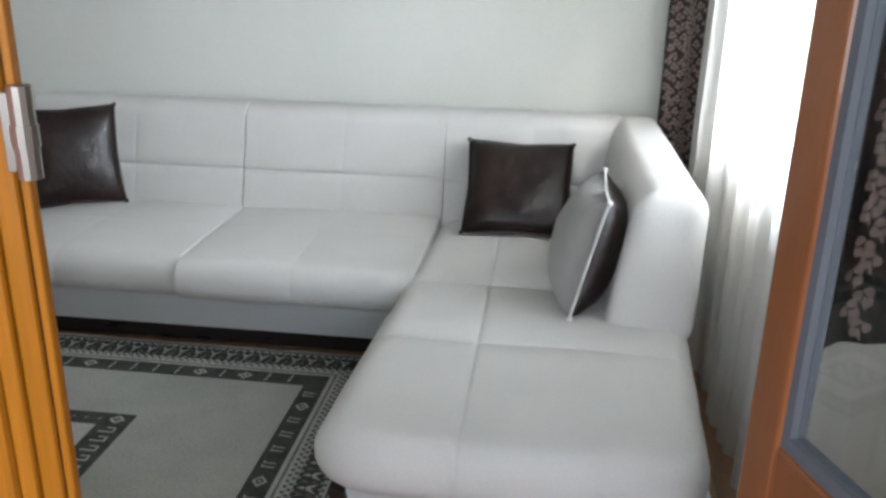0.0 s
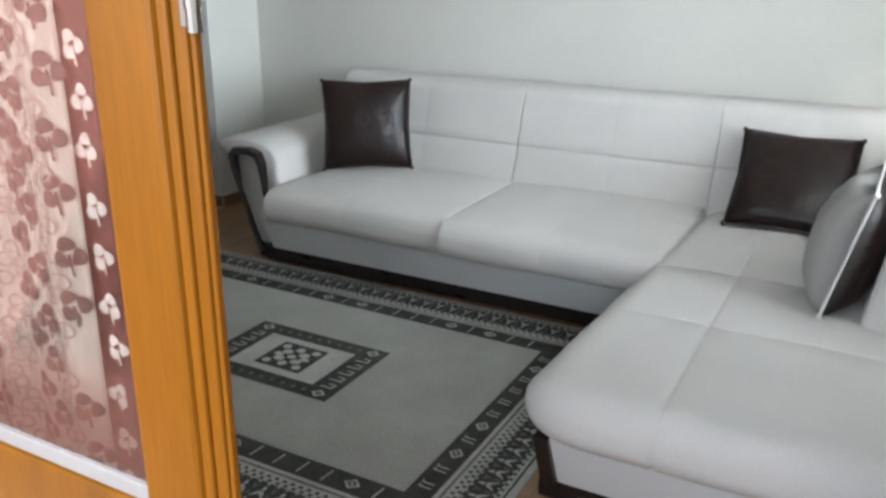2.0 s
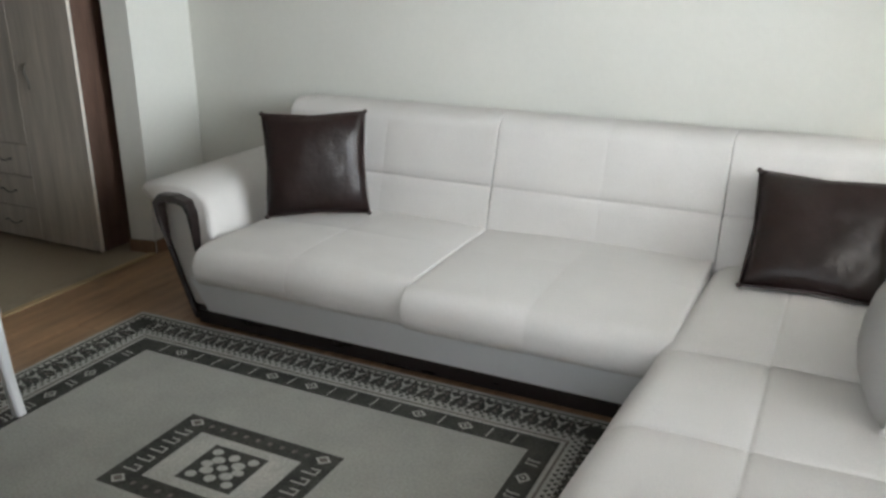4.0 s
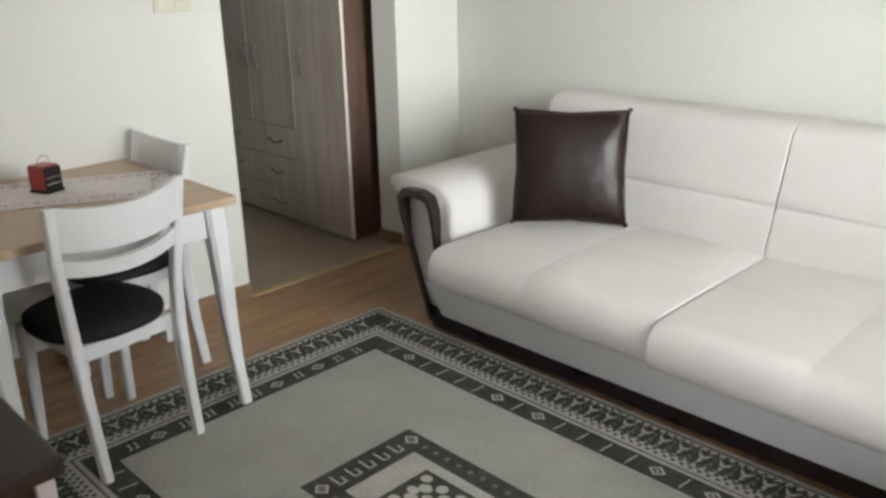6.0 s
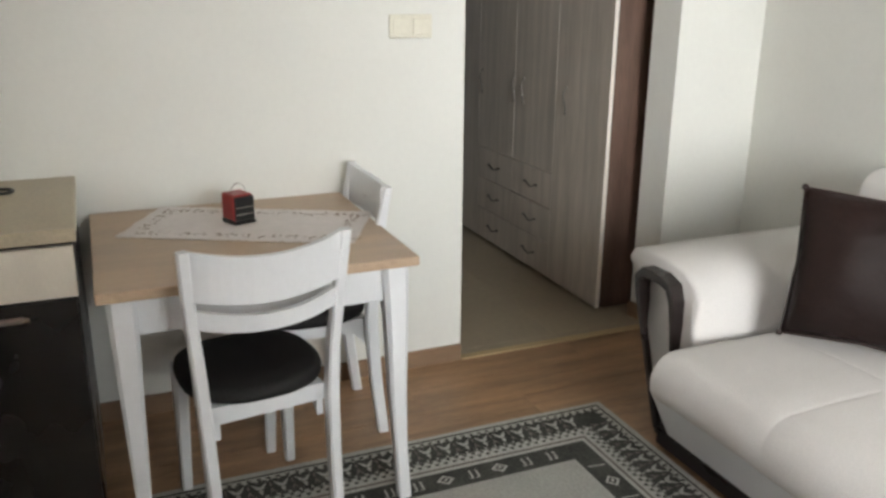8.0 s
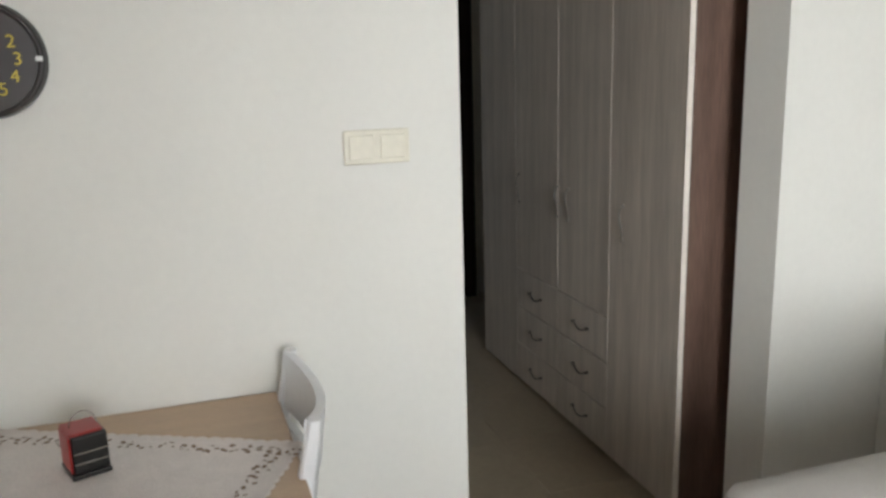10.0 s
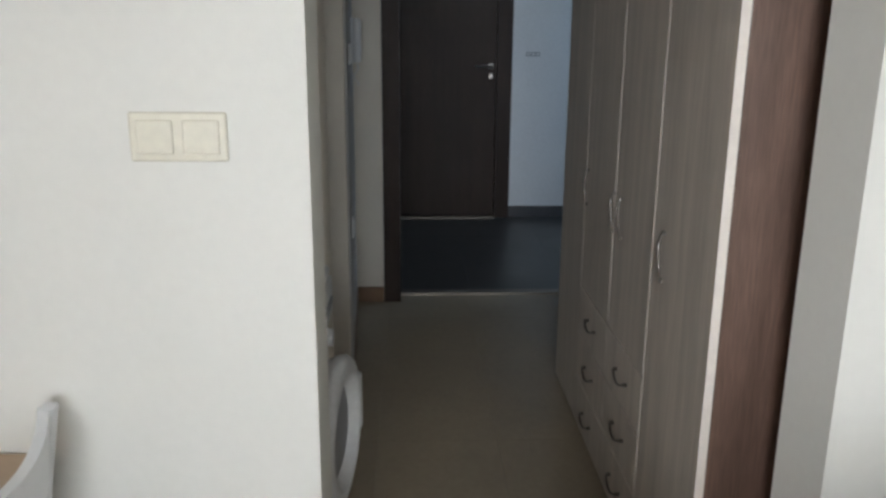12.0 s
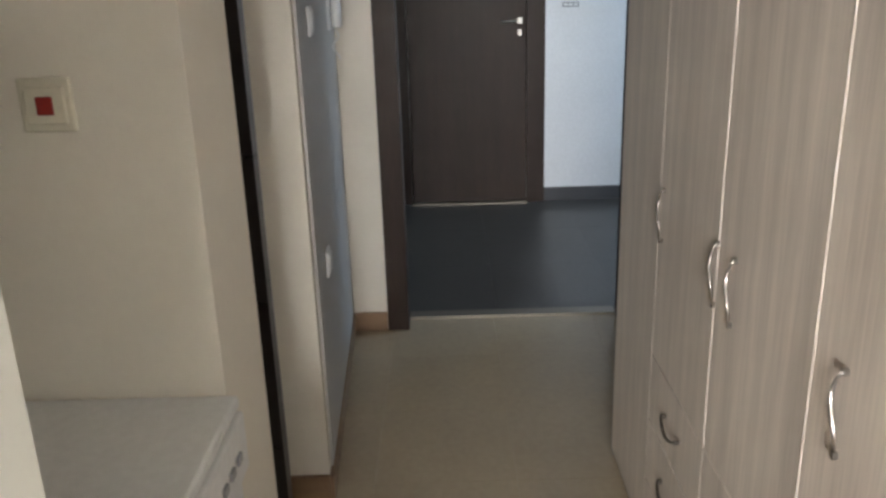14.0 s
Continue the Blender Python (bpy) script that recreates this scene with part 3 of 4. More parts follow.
clover_curtain = thing("patterned_curtain", "beige curtain printed with brown clovers behind the balcony window", "curtain")
part("cloth", drape("cloth", 0.53, 0.4, -2.28, -0.680, 0.02, 2.30, 2, "x"), CLOVERCLOTH, clover_curtain, smooth=True)
part("hem_band", drape("hem_band", 0.542, 0.4, -0.80, -0.635, 0.02, 2.30, 2, "x"), ROSECLOTH, clover_curtain, "rose-brown hem band", smooth=True)
# added cloth; its rose colour stands for what the pane reflects
part("lining", drape("lining", 0.580, 0.8, -1.15, -0.62, 0.02, 2.30, 4, "x"), ROSECLOTH, clover_curtain, "plain rose-brown cloth standing for the pane's reflection", smooth=True)
tagged(part("clover_print", clover_print(0.53, 0.4, -2.2, -0.690, 0.45, 1.85, 2, "x", -1, 0.068, 0.042, 0), CLOVER, clover_curtain, "solid brown printed clovers"), kind="stuff")
tagged(part("clover_print", clover_print(0.53, 0.4, -2.2, -0.690, 0.45, 1.85, 2, "x", -1, 0.068, 0.042, 1, True), CLOVERLINE, clover_curtain, "outlined taupe printed clovers"), kind="stuff")
tagged(part("clover_print", clover_print(0.540, 0.4, -0.72, -0.630, 0.45, 1.85, 2, "x", -1, 0.060, 0.034, 1), CLOVERPALE, clover_curtain, "pale clovers along the scalloped hem"), kind="stuff")
part("curtain_rod", tube([(-2.3, 0.53, 2.31), (-0.3, 0.53, 2.31)], 0.011, 10), DARKWOOD, clover_curtain)

sheer_curtain = thing("sheer_curtain", "white pleated sheer curtain over the east window", "curtain")
part("cloth", drape("cloth", 0.755, 1.0, 1.12, 3.62, 0.02, 2.38, 5, "y", 0.012), SHEER, sheer_curtain, smooth=True)
part("curtain_rail", box(0.74, 0.77, 0.95, 3.9, 2.385, 2.41, 0.004), WHITEPLASTIC, sheer_curtain)
dark_curtain = thing("dark_curtain", "dark brown curtain with bronze clovers gathered in the corner", "curtain")
part("cloth", drape("cloth", 3.87, 0.8, 0.60, 0.80, 0.02, 2.38, 9, "x", 0.006), DARKCURTAIN, dark_curtain, smooth=True)
tagged(part("clover_print", clover_print(3.87, 0.8, 0.59, 0.80, 0.5, 1.75, 9, "x", -1, 0.045, 0.030, 0), BRONZE, dark_curtain), kind="stuff")
tagged(part("clover_print", clover_print(3.87, 0.8, 0.58, 0.80, 0.5, 1.75, 9, "x", -1, 0.045, 0.030, 1), BRONZE, dark_curtain), kind="stuff")

side_curtain = thing("dark_curtain", "dark brown curtain with bronze clovers drawn up beside the balcony door", "curtain")
part("cloth", drape("cloth", 1.20, 0.6, 0.50, 0.74, 0.98, 2.38, 7, "x", 0.006), DARKCURTAIN, side_curtain, smooth=True)
tagged(part("clover_print", clover_print(1.20, 0.6, 0.51, 0.74, 1.0, 1.9, 7, "x", -1, 0.045, 0.030, 0), BRONZE, side_curtain), kind="stuff")

# ---- corner sofa ----
sofa = thing("corner_sofa", "cream upholstered corner sofa with a chaise and dark wooden trim", "sofa", at=pose(0, 0, 0))


def sofa_parts():
    # plinth panels, slanting back towards the floor
    # paler than the seat cloth, to make up for daylight missing low down
    part("base_panel", extrude_outline([(2.828, 0.275), (3.90, 0.275), (3.90, 0.092), (2.918, 0.092)], -2.39, 2.00, "yz"), LITLEATHER, sofa, "leatherette front panel, paled to stand for low daylight")
    part("base_panel", extrude_outline([(1.650, 0.27), (3.88, 0.27), (3.88, 0.076), (1.742, 0.076)], -0.382, 0.945, "yz"), LITLEATHER, sofa, "leatherette front panel, paled to stand for low daylight")
    # front strip made taller than the trim, its dark standing for the shadow beneath
    part("base_strip", box(-2.46, -0.40, 2.930, 3.02, 0.022, 0.091, 0.003), DARKWOOD, sofa, "dark bottom strip, deepened for the shade under the sofa")
    part("base_strip", box(-0.380, 0.56, 1.744, 1.79, 0.045, 0.0755, 0.003), DARKWOOD, sofa)
    part("corner_strip", extrude_outline([(1.640, 0.268), (1.715, 0.268), (1.800, 0.05), (1.737, 0.05)], -0.428, 0.045, "yz"), DARKWOOD, sofa, "dark wooden corner strip")
    for x, y in ((-0.388, 1.797), (0.49, 1.80), (-2.49, 3.03), (-2.49, 3.80), (-0.34, 3.70), (0.49, 3.80), (-1.38, 3.10)):
        part("foot", box(x - 0.06, x + 0.06, y - 0.04, y + 0.04, 0.0, 0.062, 0.006), DARKWOOD, sofa, "dark wooden block foot")
    # seats
    part("seat_cushion", softbox(-2.320, -1.3455, 2.772, 3.63, 0.262, 0.432, (0.004, 0.080, 0.080), 50, 0.020, 0.0, (("x", -1.86, 0.0022), ("y", 3.24, 0.0022))), FABRIC, sofa, smooth=True)
    part("seat_cushion", softbox(-1.3445, -0.386, 2.752, 3.63, 0.262, 0.432, (0.004, 0.080, 0.080), 50, 0.020, 0.0, (("x", -0.87, 0.0022), ("y", 3.24, 0.0022))), FABRIC, sofa, smooth=True)
    bm = softbox(-0.383, 0.600, 1.600, 3.63, 0.258, 0.435, 0.082, 64, 0.012, 0.14, (("x", -0.095, 0.009), ("y", 2.235, 0.010), ("y", 2.72, 0.010)))
    for v in bm.verts:
        # the chaise splays to the rug side and narrows at the window side towards its front
        v.co.x -= 0.065 * max(0, (2.45 - v.co.y) / 0.85) * max(0, (v.co.x - 0.2) / 0.4)
        v.co.x -= 0.105 * max(0, (3.60 - v.co.y) / 1.9) * max(0, min(1, (-0.11 - v.co.x) / 0.27))
    part("chaise_cushion", bm, FABRIC, sofa, smooth=True)
    # backs, leaning a little to the wall
    for x0, x1 in ((-2.45, -1.3553), (-1.3547, -0.3803), (-0.3797, 0.43)):
        bm = softbox(x0, x1, 3.556, 3.80, 0.36, 0.900, (0.0015, 0.07, 0.055), 50, 0.0, 0.0, (("z", 0.605, 0.013), ("x", (x0 + x1) / 2, 0.002)))
        for v in bm.verts:
            v.co.y += (v.co.z - 0.42) * 0.30
        part("back_cushion", bm, FABRIC, sofa, smooth=True)
    part("back_panel", extrude_outline([(3.80, 0.07), (3.80, 0.80), (3.94, 0.80), (3.99, 0.07)], -2.44, 2.98, "yz"), FABRIC, sofa)
    bm = softbox(0.308, 0.605, 2.425, 3.85, 0.36, 0.905, (0.085, 0.04, 0.085), 40, 0.0, 0.0, (("y", 3.15, 0.002),))
    for v in bm.verts:
        v.co.x += (v.co.z - 0.42) * 0.16 * max(0, (0.62 - v.co.x) / 0.31)
    part("side_back", bm, FABRIC, sofa, "cream upholstered chaise backrest", smooth=True)
    # armrest: a slanting block with a pad that rolls over its top
    outline = [(-2.545, 0.065), (-2.672, 0.40), (-2.722, 0.525), (-2.797, 0.550), (-2.822, 0.572), (-2.807, 0.596), (-2.742, 0.612),
               (-2.622, 0.618), (-2.522, 0.606), (-2.455, 0.570), (-2.425, 0.520), (-2.400, 0.44), (-2.375, 0.33), (-2.375, 0.065)]
    bm = bmesh.new()
    cx, cz = -2.55, 0.36
    rings = []
    for y, k in ((2.992, 0.93), (3.000, 0.975), (3.018, 1.0), (3.20, 1.0), (3.45, 1.003), (3.70, 1.0), (3.93, 1.0), (3.955, 0.96)):
        rings.append([bm.verts.new((cx + (x - cx) * k, y + (0.03 if z > 0.5 else 0.0) * (1 if y < 3.1 else 0), cz + (z - cz) * k)) for x, z in outline])
    n = len(outline)
    for A, Bq in zip(rings, rings[1:]):
        for k in range(n):
            bm.faces.new((A[k], A[(k + 1) % n], Bq[(k + 1) % n], Bq[k]))
    bm.faces.new(rings[0])
    bm.faces.new(rings[-1][::-1])
    part("armrest", bm, FABRIC, sofa, "cream rolled armrest", smooth=True)
    # dark bent trim round the front of the arm
    path = [(-2.524, 0.03), (-2.580, 0.17), (-2.640, 0.34), (-2.690, 0.48), (-2.695, 0.530), (-2.668, 0.556), (-2.583, 0.560), (-2.528, 0.545), (-2.505, 0.500), (-2.493, 0.42), (-2.486, 0.335)]
    half = [0.011, 0.010, 0.010, 0.012, 0.016, 0.018, 0.017, 0.016, 0.014, 0.010, 0.005]
    bm = bmesh.new()
    rows = []
    for i, (x, z) in enumerate(path):
        a, b = path[max(0, i - 1)], path[min(len(path) - 1, i + 1)]
        tx, tz = b[0] - a[0], b[1] - a[1]
        ln = math.hypot(tx, tz)
        nx, nz = -tz / ln * half[i], tx / ln * half[i]
        rows.append([bm.verts.new(p) for p in ((x + nx, 2.972, z + nz), (x - nx, 2.972, z - nz), (x - nx, 3.03, z - nz), (x + nx, 3.03, z + nz))])
    for A, Bq in zip(rows, rows[1:]):
        for k in range(4):
            bm.faces.new((A[k], A[(k + 1) % 4], Bq[(k + 1) % 4], Bq[k]))
    bm.faces.new(rows[0])
    bm.faces.new(rows[-1][::-1])
    bmesh.ops.bevel(bm, geom=bm.edges[:], offset=0.003, segments=1, affect="EDGES")
    part("arm_trim", bm, DARKWOOD, sofa, "glossy dark brown bent wooden trim")


sofa_parts()


def cushion(name, label, size, thick, front, back, corner, along, up):
    """A square scatter cushion: its lower corner, the way along its foot and the way up its face."""
    th = thing(name, label, "cushion", "scatter cushions on the sofa")
    e = Vector(along).normalized()
    u = (Vector(up) - e * Vector(up).dot(e)).normalized()
    nrm = e.cross(u)
    n = 22
    sides = []
    for s in (1, -1):
        bm = bmesh.new()
        grid = []
        for i in range(n + 1):
            row = []
            for j in range(n + 1):
                a, b = -1 + 2 * i / n, -1 + 2 * j / n
                pinch = 1 - 0.07 * (1 - abs(a) ** 2) * abs(b) ** 3
                pinch2 = 1 - 0.07 * (1 - abs(b) ** 2) * abs(a) ** 3
                fat = (max(0, 1 - a ** 2) * max(0, 1 - b ** 2)) ** 0.40
                wr = 0.006 * noise.noise(Vector((a * 2.5, b * 2.5, s + size * 9))) + 0.004 * noise.noise(Vector((a * 7, b * 5, s)))
                d = s * (thick / 2 * fat + wr * min(1, 3 * fat))
                p = Vector(corner) + e * size * (0.5 + 0.5 * a * pinch2) + u * size * (0.5 + 0.5 * b * pinch) + nrm * d
                row.append(bm.verts.new(p))
            grid.append(row)
        for i in range(n):
            for j in range(n):
                bm.faces.new((grid[i][j], grid[i + 1][j], grid[i + 1][j + 1], grid[i][j + 1]))
        bmesh.ops.solidify(bm, geom=bm.faces[:], thickness=-0.003 * s)
        sides.append(bm)
    part("front", sides[0], front, th, smooth=True)
    part("back", sides[1], back, th, smooth=True)
    edge = [Vector(corner) + e * size * a + u * size * b for a, b in ((0, 0), (0.5, 0.035), (1, 0), (0.965, 0.5), (1, 1), (0.5, 0.965), (0, 1), (0.035, 0.5))]
    part("piping", tube(edge, 0.005, 6, True), back, th)
    for a, b in ((0, 0), (1, 0), (1, 1), (0, 1)):
        q = Vector(corner) + e * size * a + u * size * b
        bm = bmesh.new()
        bmesh.ops.create_icosphere(bm, subdivisions=2, radius=0.011, matrix=Matrix.Translation(q))
        part("corner_tuft", bm, back, th, smooth=True)
    return th


cushion("cushion", "dark brown leatherette cushion propped beside the sofa arm", 0.456, 0.15, LEATHER, LEATHER,
        (-2.262, 3.205, 0.460), (0.400, 0.277, 0.0), (-0.035, 0.105, 0.42))
cushion("cushion", "dark brown leatherette cushion tilted in the sofa corner", 0.475, 0.15, LEATHER, LEATHER,
        (-0.260, 3.285, 0.458), (0.415, 0.015, -0.008), (0.085, 0.33, 0.34))
cushion("cushion", "cream fronted cushion with a black leatherette back", 0.42, 0.25, LEATHER, FABRIC,
        (0.195, 2.440, 0.452), (0.012, 0.58, 0.01), (0.088, 0.07, 0.36))


# ---- dining table and chairs ----
table = thing("dining_table", "white dining table with curved legs and an oak-look top", "table")
part("tabletop", box(-3.345, -2.532, 1.255, 2.106, 0.730, 0.758, 0.004), OAK, table, "light oak laminate tabletop")
part("apron", box(-2.600, -2.580, 1.35, 2.02, 0.620, 0.730, 0.002), WHITEWOOD, table)
part("apron", box(-3.31, -3.29, 1.35, 2.02, 0.620, 0.730, 0.002), WHITEWOOD, table)
part("apron", box(-3.25, -2.635, 1.288, 1.308, 0.620, 0.730, 0.002), WHITEWOOD, table)
part("apron", box(-3.25, -2.635, 2.058, 2.078, 0.620, 0.730, 0.002), WHITEWOOD, table)
for x, y, sx, sy in ((-2.595, 2.046, 1, 0), (-2.595, 1.315, 1, 0), (-3.290, 2.046, 0, 0), (-3.290, 1.315, 0, 0)):
    pts, sz = [], []
    for k in range(15):
        t = k / 14
        bow = (0.024 * math.sin(t * math.pi) - 0.0) if t < 0.5 else 0.024 * math.sin(t * math.pi)
        out = (bow + (0.085 * max(0, t - 0.45) ** 1.6 / 0.55 ** 1.6)) * sx
        w = 0.078 - 0.040 * min(1, t / 0.8)
        pts.append((x + out * (1 if sx else 0), y, 0.730 - 0.730 * t))
        sz.append((w, w))
    part("leg", bar(pts[::-1], sz[::-1]), WHITEWOOD, table, "white curved tapering leg", smooth=False)


def dining_chair(label, at):
    """Seat towards +x, back at -x, origin on the floor under the seat's middle."""
    ch = thing("dining_chair", label, "chair", "chairs at the dining table", at=at @ Matrix.Diagonal((1, 0.96, 1, 1)))
    bm = bmesh.new()
    n = 40
    rings = []
    for z, k in ((0.425, 0.90), (0.430, 0.985), (0.445, 1.0), (0.460, 0.985), (0.470, 0.90), (0.476, 0.6), (0.478, 0.25)):
        ring = []
        for i in range(n):
            a = i * math.tau / n
            c, s = math.cos(a), math.sin(a)
            rx = abs(c) ** 0.72 * (1 if c > 0 else -1) * 0.200
            ry = abs(s) ** 0.72 * (1 if s > 0 else -1) * (0.205 if c > 0 else 0.205 - 0.03 * c * c)
            ring.append(bm.verts.new((rx * k, ry * k, z)))
        rings.append(ring)
    for A, Bq in zip(rings, rings[1:]):
        for i in range(n):
            bm.faces.new((A[i], A[(i + 1) % n], Bq[(i + 1) % n], Bq[i]))
    bm.faces.new(rings[0][::-1])
    bm.faces.new(rings[-1])
    part("seat", bm, BLACKCLOTH, ch, "black cloth padded round seat", smooth=True)
    part("seat_frame", extrude_outline([(0.17, -0.15), (0.17, 0.15), (-0.17, 0.165), (-0.17, -0.165)], 0.375, 0.05, "xy"), WHITEWOOD, ch)
    for s in (-1, 1):
        part("front_leg", bar([(0.168, 0.172 * s, 0), (0.155, 0.165 * s, 0.425)], [(0.030, 0.030), (0.046, 0.046)]), WHITEWOOD, ch)
        pts = [(-0.222, 0.176 * s, 0), (-0.198, 0.178 * s, 0.20), (-0.184, 0.182 * s, 0.40), (-0.188, 0.190 * s, 0.55), (-0.207, 0.205 * s, 0.72), (-0.236, 0.216 * s, 0.878)]
        part("back_post", bar(pts, [(0.036, 0.030), (0.040, 0.034), (0.044, 0.036), (0.040, 0.034), (0.034, 0.032), (0.026, 0.030)]), WHITEWOOD, ch)
    def slat(z0, z1, x0, half, bow, dip):
        bm = bmesh.new()
        cols = []
        for i in range(17):
            u = -1 + 2 * i / 16
            y = u * half
            x = x0 - bow * (1 - u * u)
            lift = dip * u * u
            tilt = -0.12
            cols.append([bm.verts.new(p) for p in ((x - 0.010, y, z0 + lift * 0.8), (x + 0.010, y, z0 + lift * 0.8),
                                                   (x + 0.010 + tilt * (z1 - z0), y, z1 + lift), (x - 0.010 + tilt * (z1 - z0), y, z1 + lift))])
        for A, Bq in zip(cols, cols[1:]):
            for k in range(4):
                bm.faces.new((A[k], A[(k + 1) % 4], Bq[(k + 1) % 4], Bq[k]))
        bm.faces.new(cols[0])
        bm.faces.new(cols[-1][::-1])
        bmesh.ops.bevel(bm, geom=[e for e in bm.edges if len(e.link_faces) == 2 and e.calc_face_angle() > 1], offset=0.004, segments=2, affect="EDGES")
        return bm
    part("top_rail", slat(0.728, 0.852, -0.212, 0.212, 0.045, 0.026), WHITEWOOD, ch, "broad curved top rail")
    part("back_slat", slat(0.648, 0.694, -0.198, 0.202, 0.045, 0.026), WHITEWOOD, ch)
    part("brace", extrude_outline([(-0.17, 0.33), (-0.17, 0.40), (-0.10, 0.40)], 0.140, 0.02, "xz"), WHITEWOOD, ch)
    part("brace", extrude_outline([(-0.17, 0.33), (-0.17, 0.40), (-0.10, 0.40)], -0.160, 0.02, "xz"), WHITEWOOD, ch)
    return ch


dining_chair("white wooden dining chair with a black seat, back to the room", pose(-2.652, 1.630, 0.010, 0, 0, 187.6))
dining_chair("white wooden dining chair pushed in at the table's end", pose(-3.090, 1.900, 0, 0, 0, 268.5))


def doily():
    th = thing("lace_doily", "white lace runner lying askew on the dining table", "table runner")
    m = pose(-3.030, 1.725, 0.7585, 0, 0, 63.7)
    th.matrix_basis = m
    L, W = 0.358, 0.178
    part("cloth", box(-L + 0.010, L - 0.010, -W + 0.010, W - 0.010, 0.0, 0.0016), LACE, th)
    rng = random.Random(4)
    # scalloped edge
    bm = bmesh.new()
    nx, ny = 26, 13
    for i in range(nx + 1):
        for s in (-1, 1):
            disc(bm, -L + 0.012 + (2 * L - 0.024) * i / nx + rng.uniform(-0.003, 0.003), s * (W - 0.012 + rng.uniform(-0.002, 0.003)), 0.0014, 0.0165, 0.0012, "z", 10)
    for j in range(1, ny):
        for s in (-1, 1):
            disc(bm, s * (L - 0.012 + rng.uniform(-0.002, 0.003)), -W + 0.012 + (2 * W - 0.024) * j / ny, 0.0014, 0.0165, 0.0012, "z", 10)
    tagged(part("lace_border", bm, LACE, th, "scalloped lace edge"), kind="stuff")
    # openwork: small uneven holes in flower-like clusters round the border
    # each hole is a fleck on top, tabletop brown darkened for its shade
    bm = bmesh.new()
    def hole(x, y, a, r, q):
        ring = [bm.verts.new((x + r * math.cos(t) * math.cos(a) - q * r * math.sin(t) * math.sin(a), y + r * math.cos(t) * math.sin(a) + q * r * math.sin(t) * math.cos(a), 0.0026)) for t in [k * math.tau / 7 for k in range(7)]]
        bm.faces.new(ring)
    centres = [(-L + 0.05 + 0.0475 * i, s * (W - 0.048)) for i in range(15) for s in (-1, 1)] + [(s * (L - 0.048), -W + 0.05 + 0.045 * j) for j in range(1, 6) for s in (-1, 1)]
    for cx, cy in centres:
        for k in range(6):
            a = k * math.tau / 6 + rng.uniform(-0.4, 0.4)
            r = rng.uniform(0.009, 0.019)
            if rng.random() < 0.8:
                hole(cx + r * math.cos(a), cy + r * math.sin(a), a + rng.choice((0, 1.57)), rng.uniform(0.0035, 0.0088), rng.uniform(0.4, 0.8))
    tagged(part("openwork", bm, LACEGAP, th, "brown flecks for the tabletop shaded in the lace holes"), kind="stuff")


doily()

lantern = thing("tealight_lantern", "small red and black metal lantern with a wire handle", "lantern", at=pose(-3.068, 1.698, 0.7615, 0, 0, 20))
part("body", box(-0.040, 0.040, -0.034, 0.034, 0.010, 0.088, 0.005), BLACK, lantern)
part("side_panel", box(-0.036, 0.036, -0.039, -0.0345, 0.012, 0.088, 0.002), RED, lantern, "red enamelled side panel")
part("roof", box(-0.037, 0.037, -0.037, 0.028, 0.088, 0.094, 0.003), RED, lantern)
part("base", box(-0.043, 0.043, -0.040, 0.036, 0.0, 0.010, 0.003), BLACK, lantern)
for z in (0.030, 0.052):
    part("trim_wire", box(0.0405, 0.0425, -0.032, 0.032, z, z + 0.004, 0.0008), CHROME, lantern)
part("handle", tube([(0.0, 0.026 * math.cos(a), 0.094 + 0.030 * math.sin(a)) for a in [math.pi * k / 12 for k in range(13)]], 0.0014, 6), CHROME, lantern, "thin wire handle")

# ---- wall things in the living room ----
clock = thing("wall_clock", "round dark wall clock with yellow numerals and pale hands", "clock", at=pose(XW + 0.001, 1.567, 1.568, 90, 0, 90))
bm = bmesh.new()
disc(bm, 0, 0, 0.014, 0.122, 0.028, "z", 56, 0.116)
part("case", bm, BLACK, clock)
bm = bmesh.new()
disc(bm, 0, 0, 0.030, 0.106, 0.003, "z", 56)
part("dial", bm, CLOCKFACE, clock, "dark bronze dial")
part("bezel", tube([(0.112 * math.cos(a), 0.112 * math.sin(a), 0.030) for a in [k * math.tau / 48 for k in range(48)]], 0.0065, 8, True), CLOCKFACE, clock, "dark rounded bezel", smooth=True)
for k in range(1, 13):
    a = math.pi / 2 - k * math.tau / 12
    lettering("numeral", str(k), 0.037, pose(0.068 * math.cos(a), 0.070 * math.sin(a), 0.0330), YELLOW, clock)
for k in range(4):
    a = k * math.pi / 2
    part("marker", box(0.109 * math.cos(a) - 0.007, 0.109 * math.cos(a) + 0.007, 0.109 * math.sin(a) - 0.005, 0.109 * math.sin(a) + 0.005, 0.036, 0.040, 0.001), WHITEPLASTIC, clock)
def clock_hand(name, length, width, degrees):
    a = radians(90 - degrees)
    c, s = math.cos(a), math.sin(a)
    o = [(-0.015 * c + width * s, -0.015 * s - width * c), (length * c + width * 0.3 * s, length * s - width * 0.3 * c),
         (length * c - width * 0.3 * s, length * s + width * 0.3 * c), (-0.015 * c - width * s, -0.015 * s + width * c)]
    part(name, extrude_outline(o, 0.036, 0.0012, "xy"), PALEMETAL, clock)
clock_hand("hour_pointer", 0.052, 0.0032, 190)
clock_hand("minute_pointer", 0.072, 0.0024, 256)


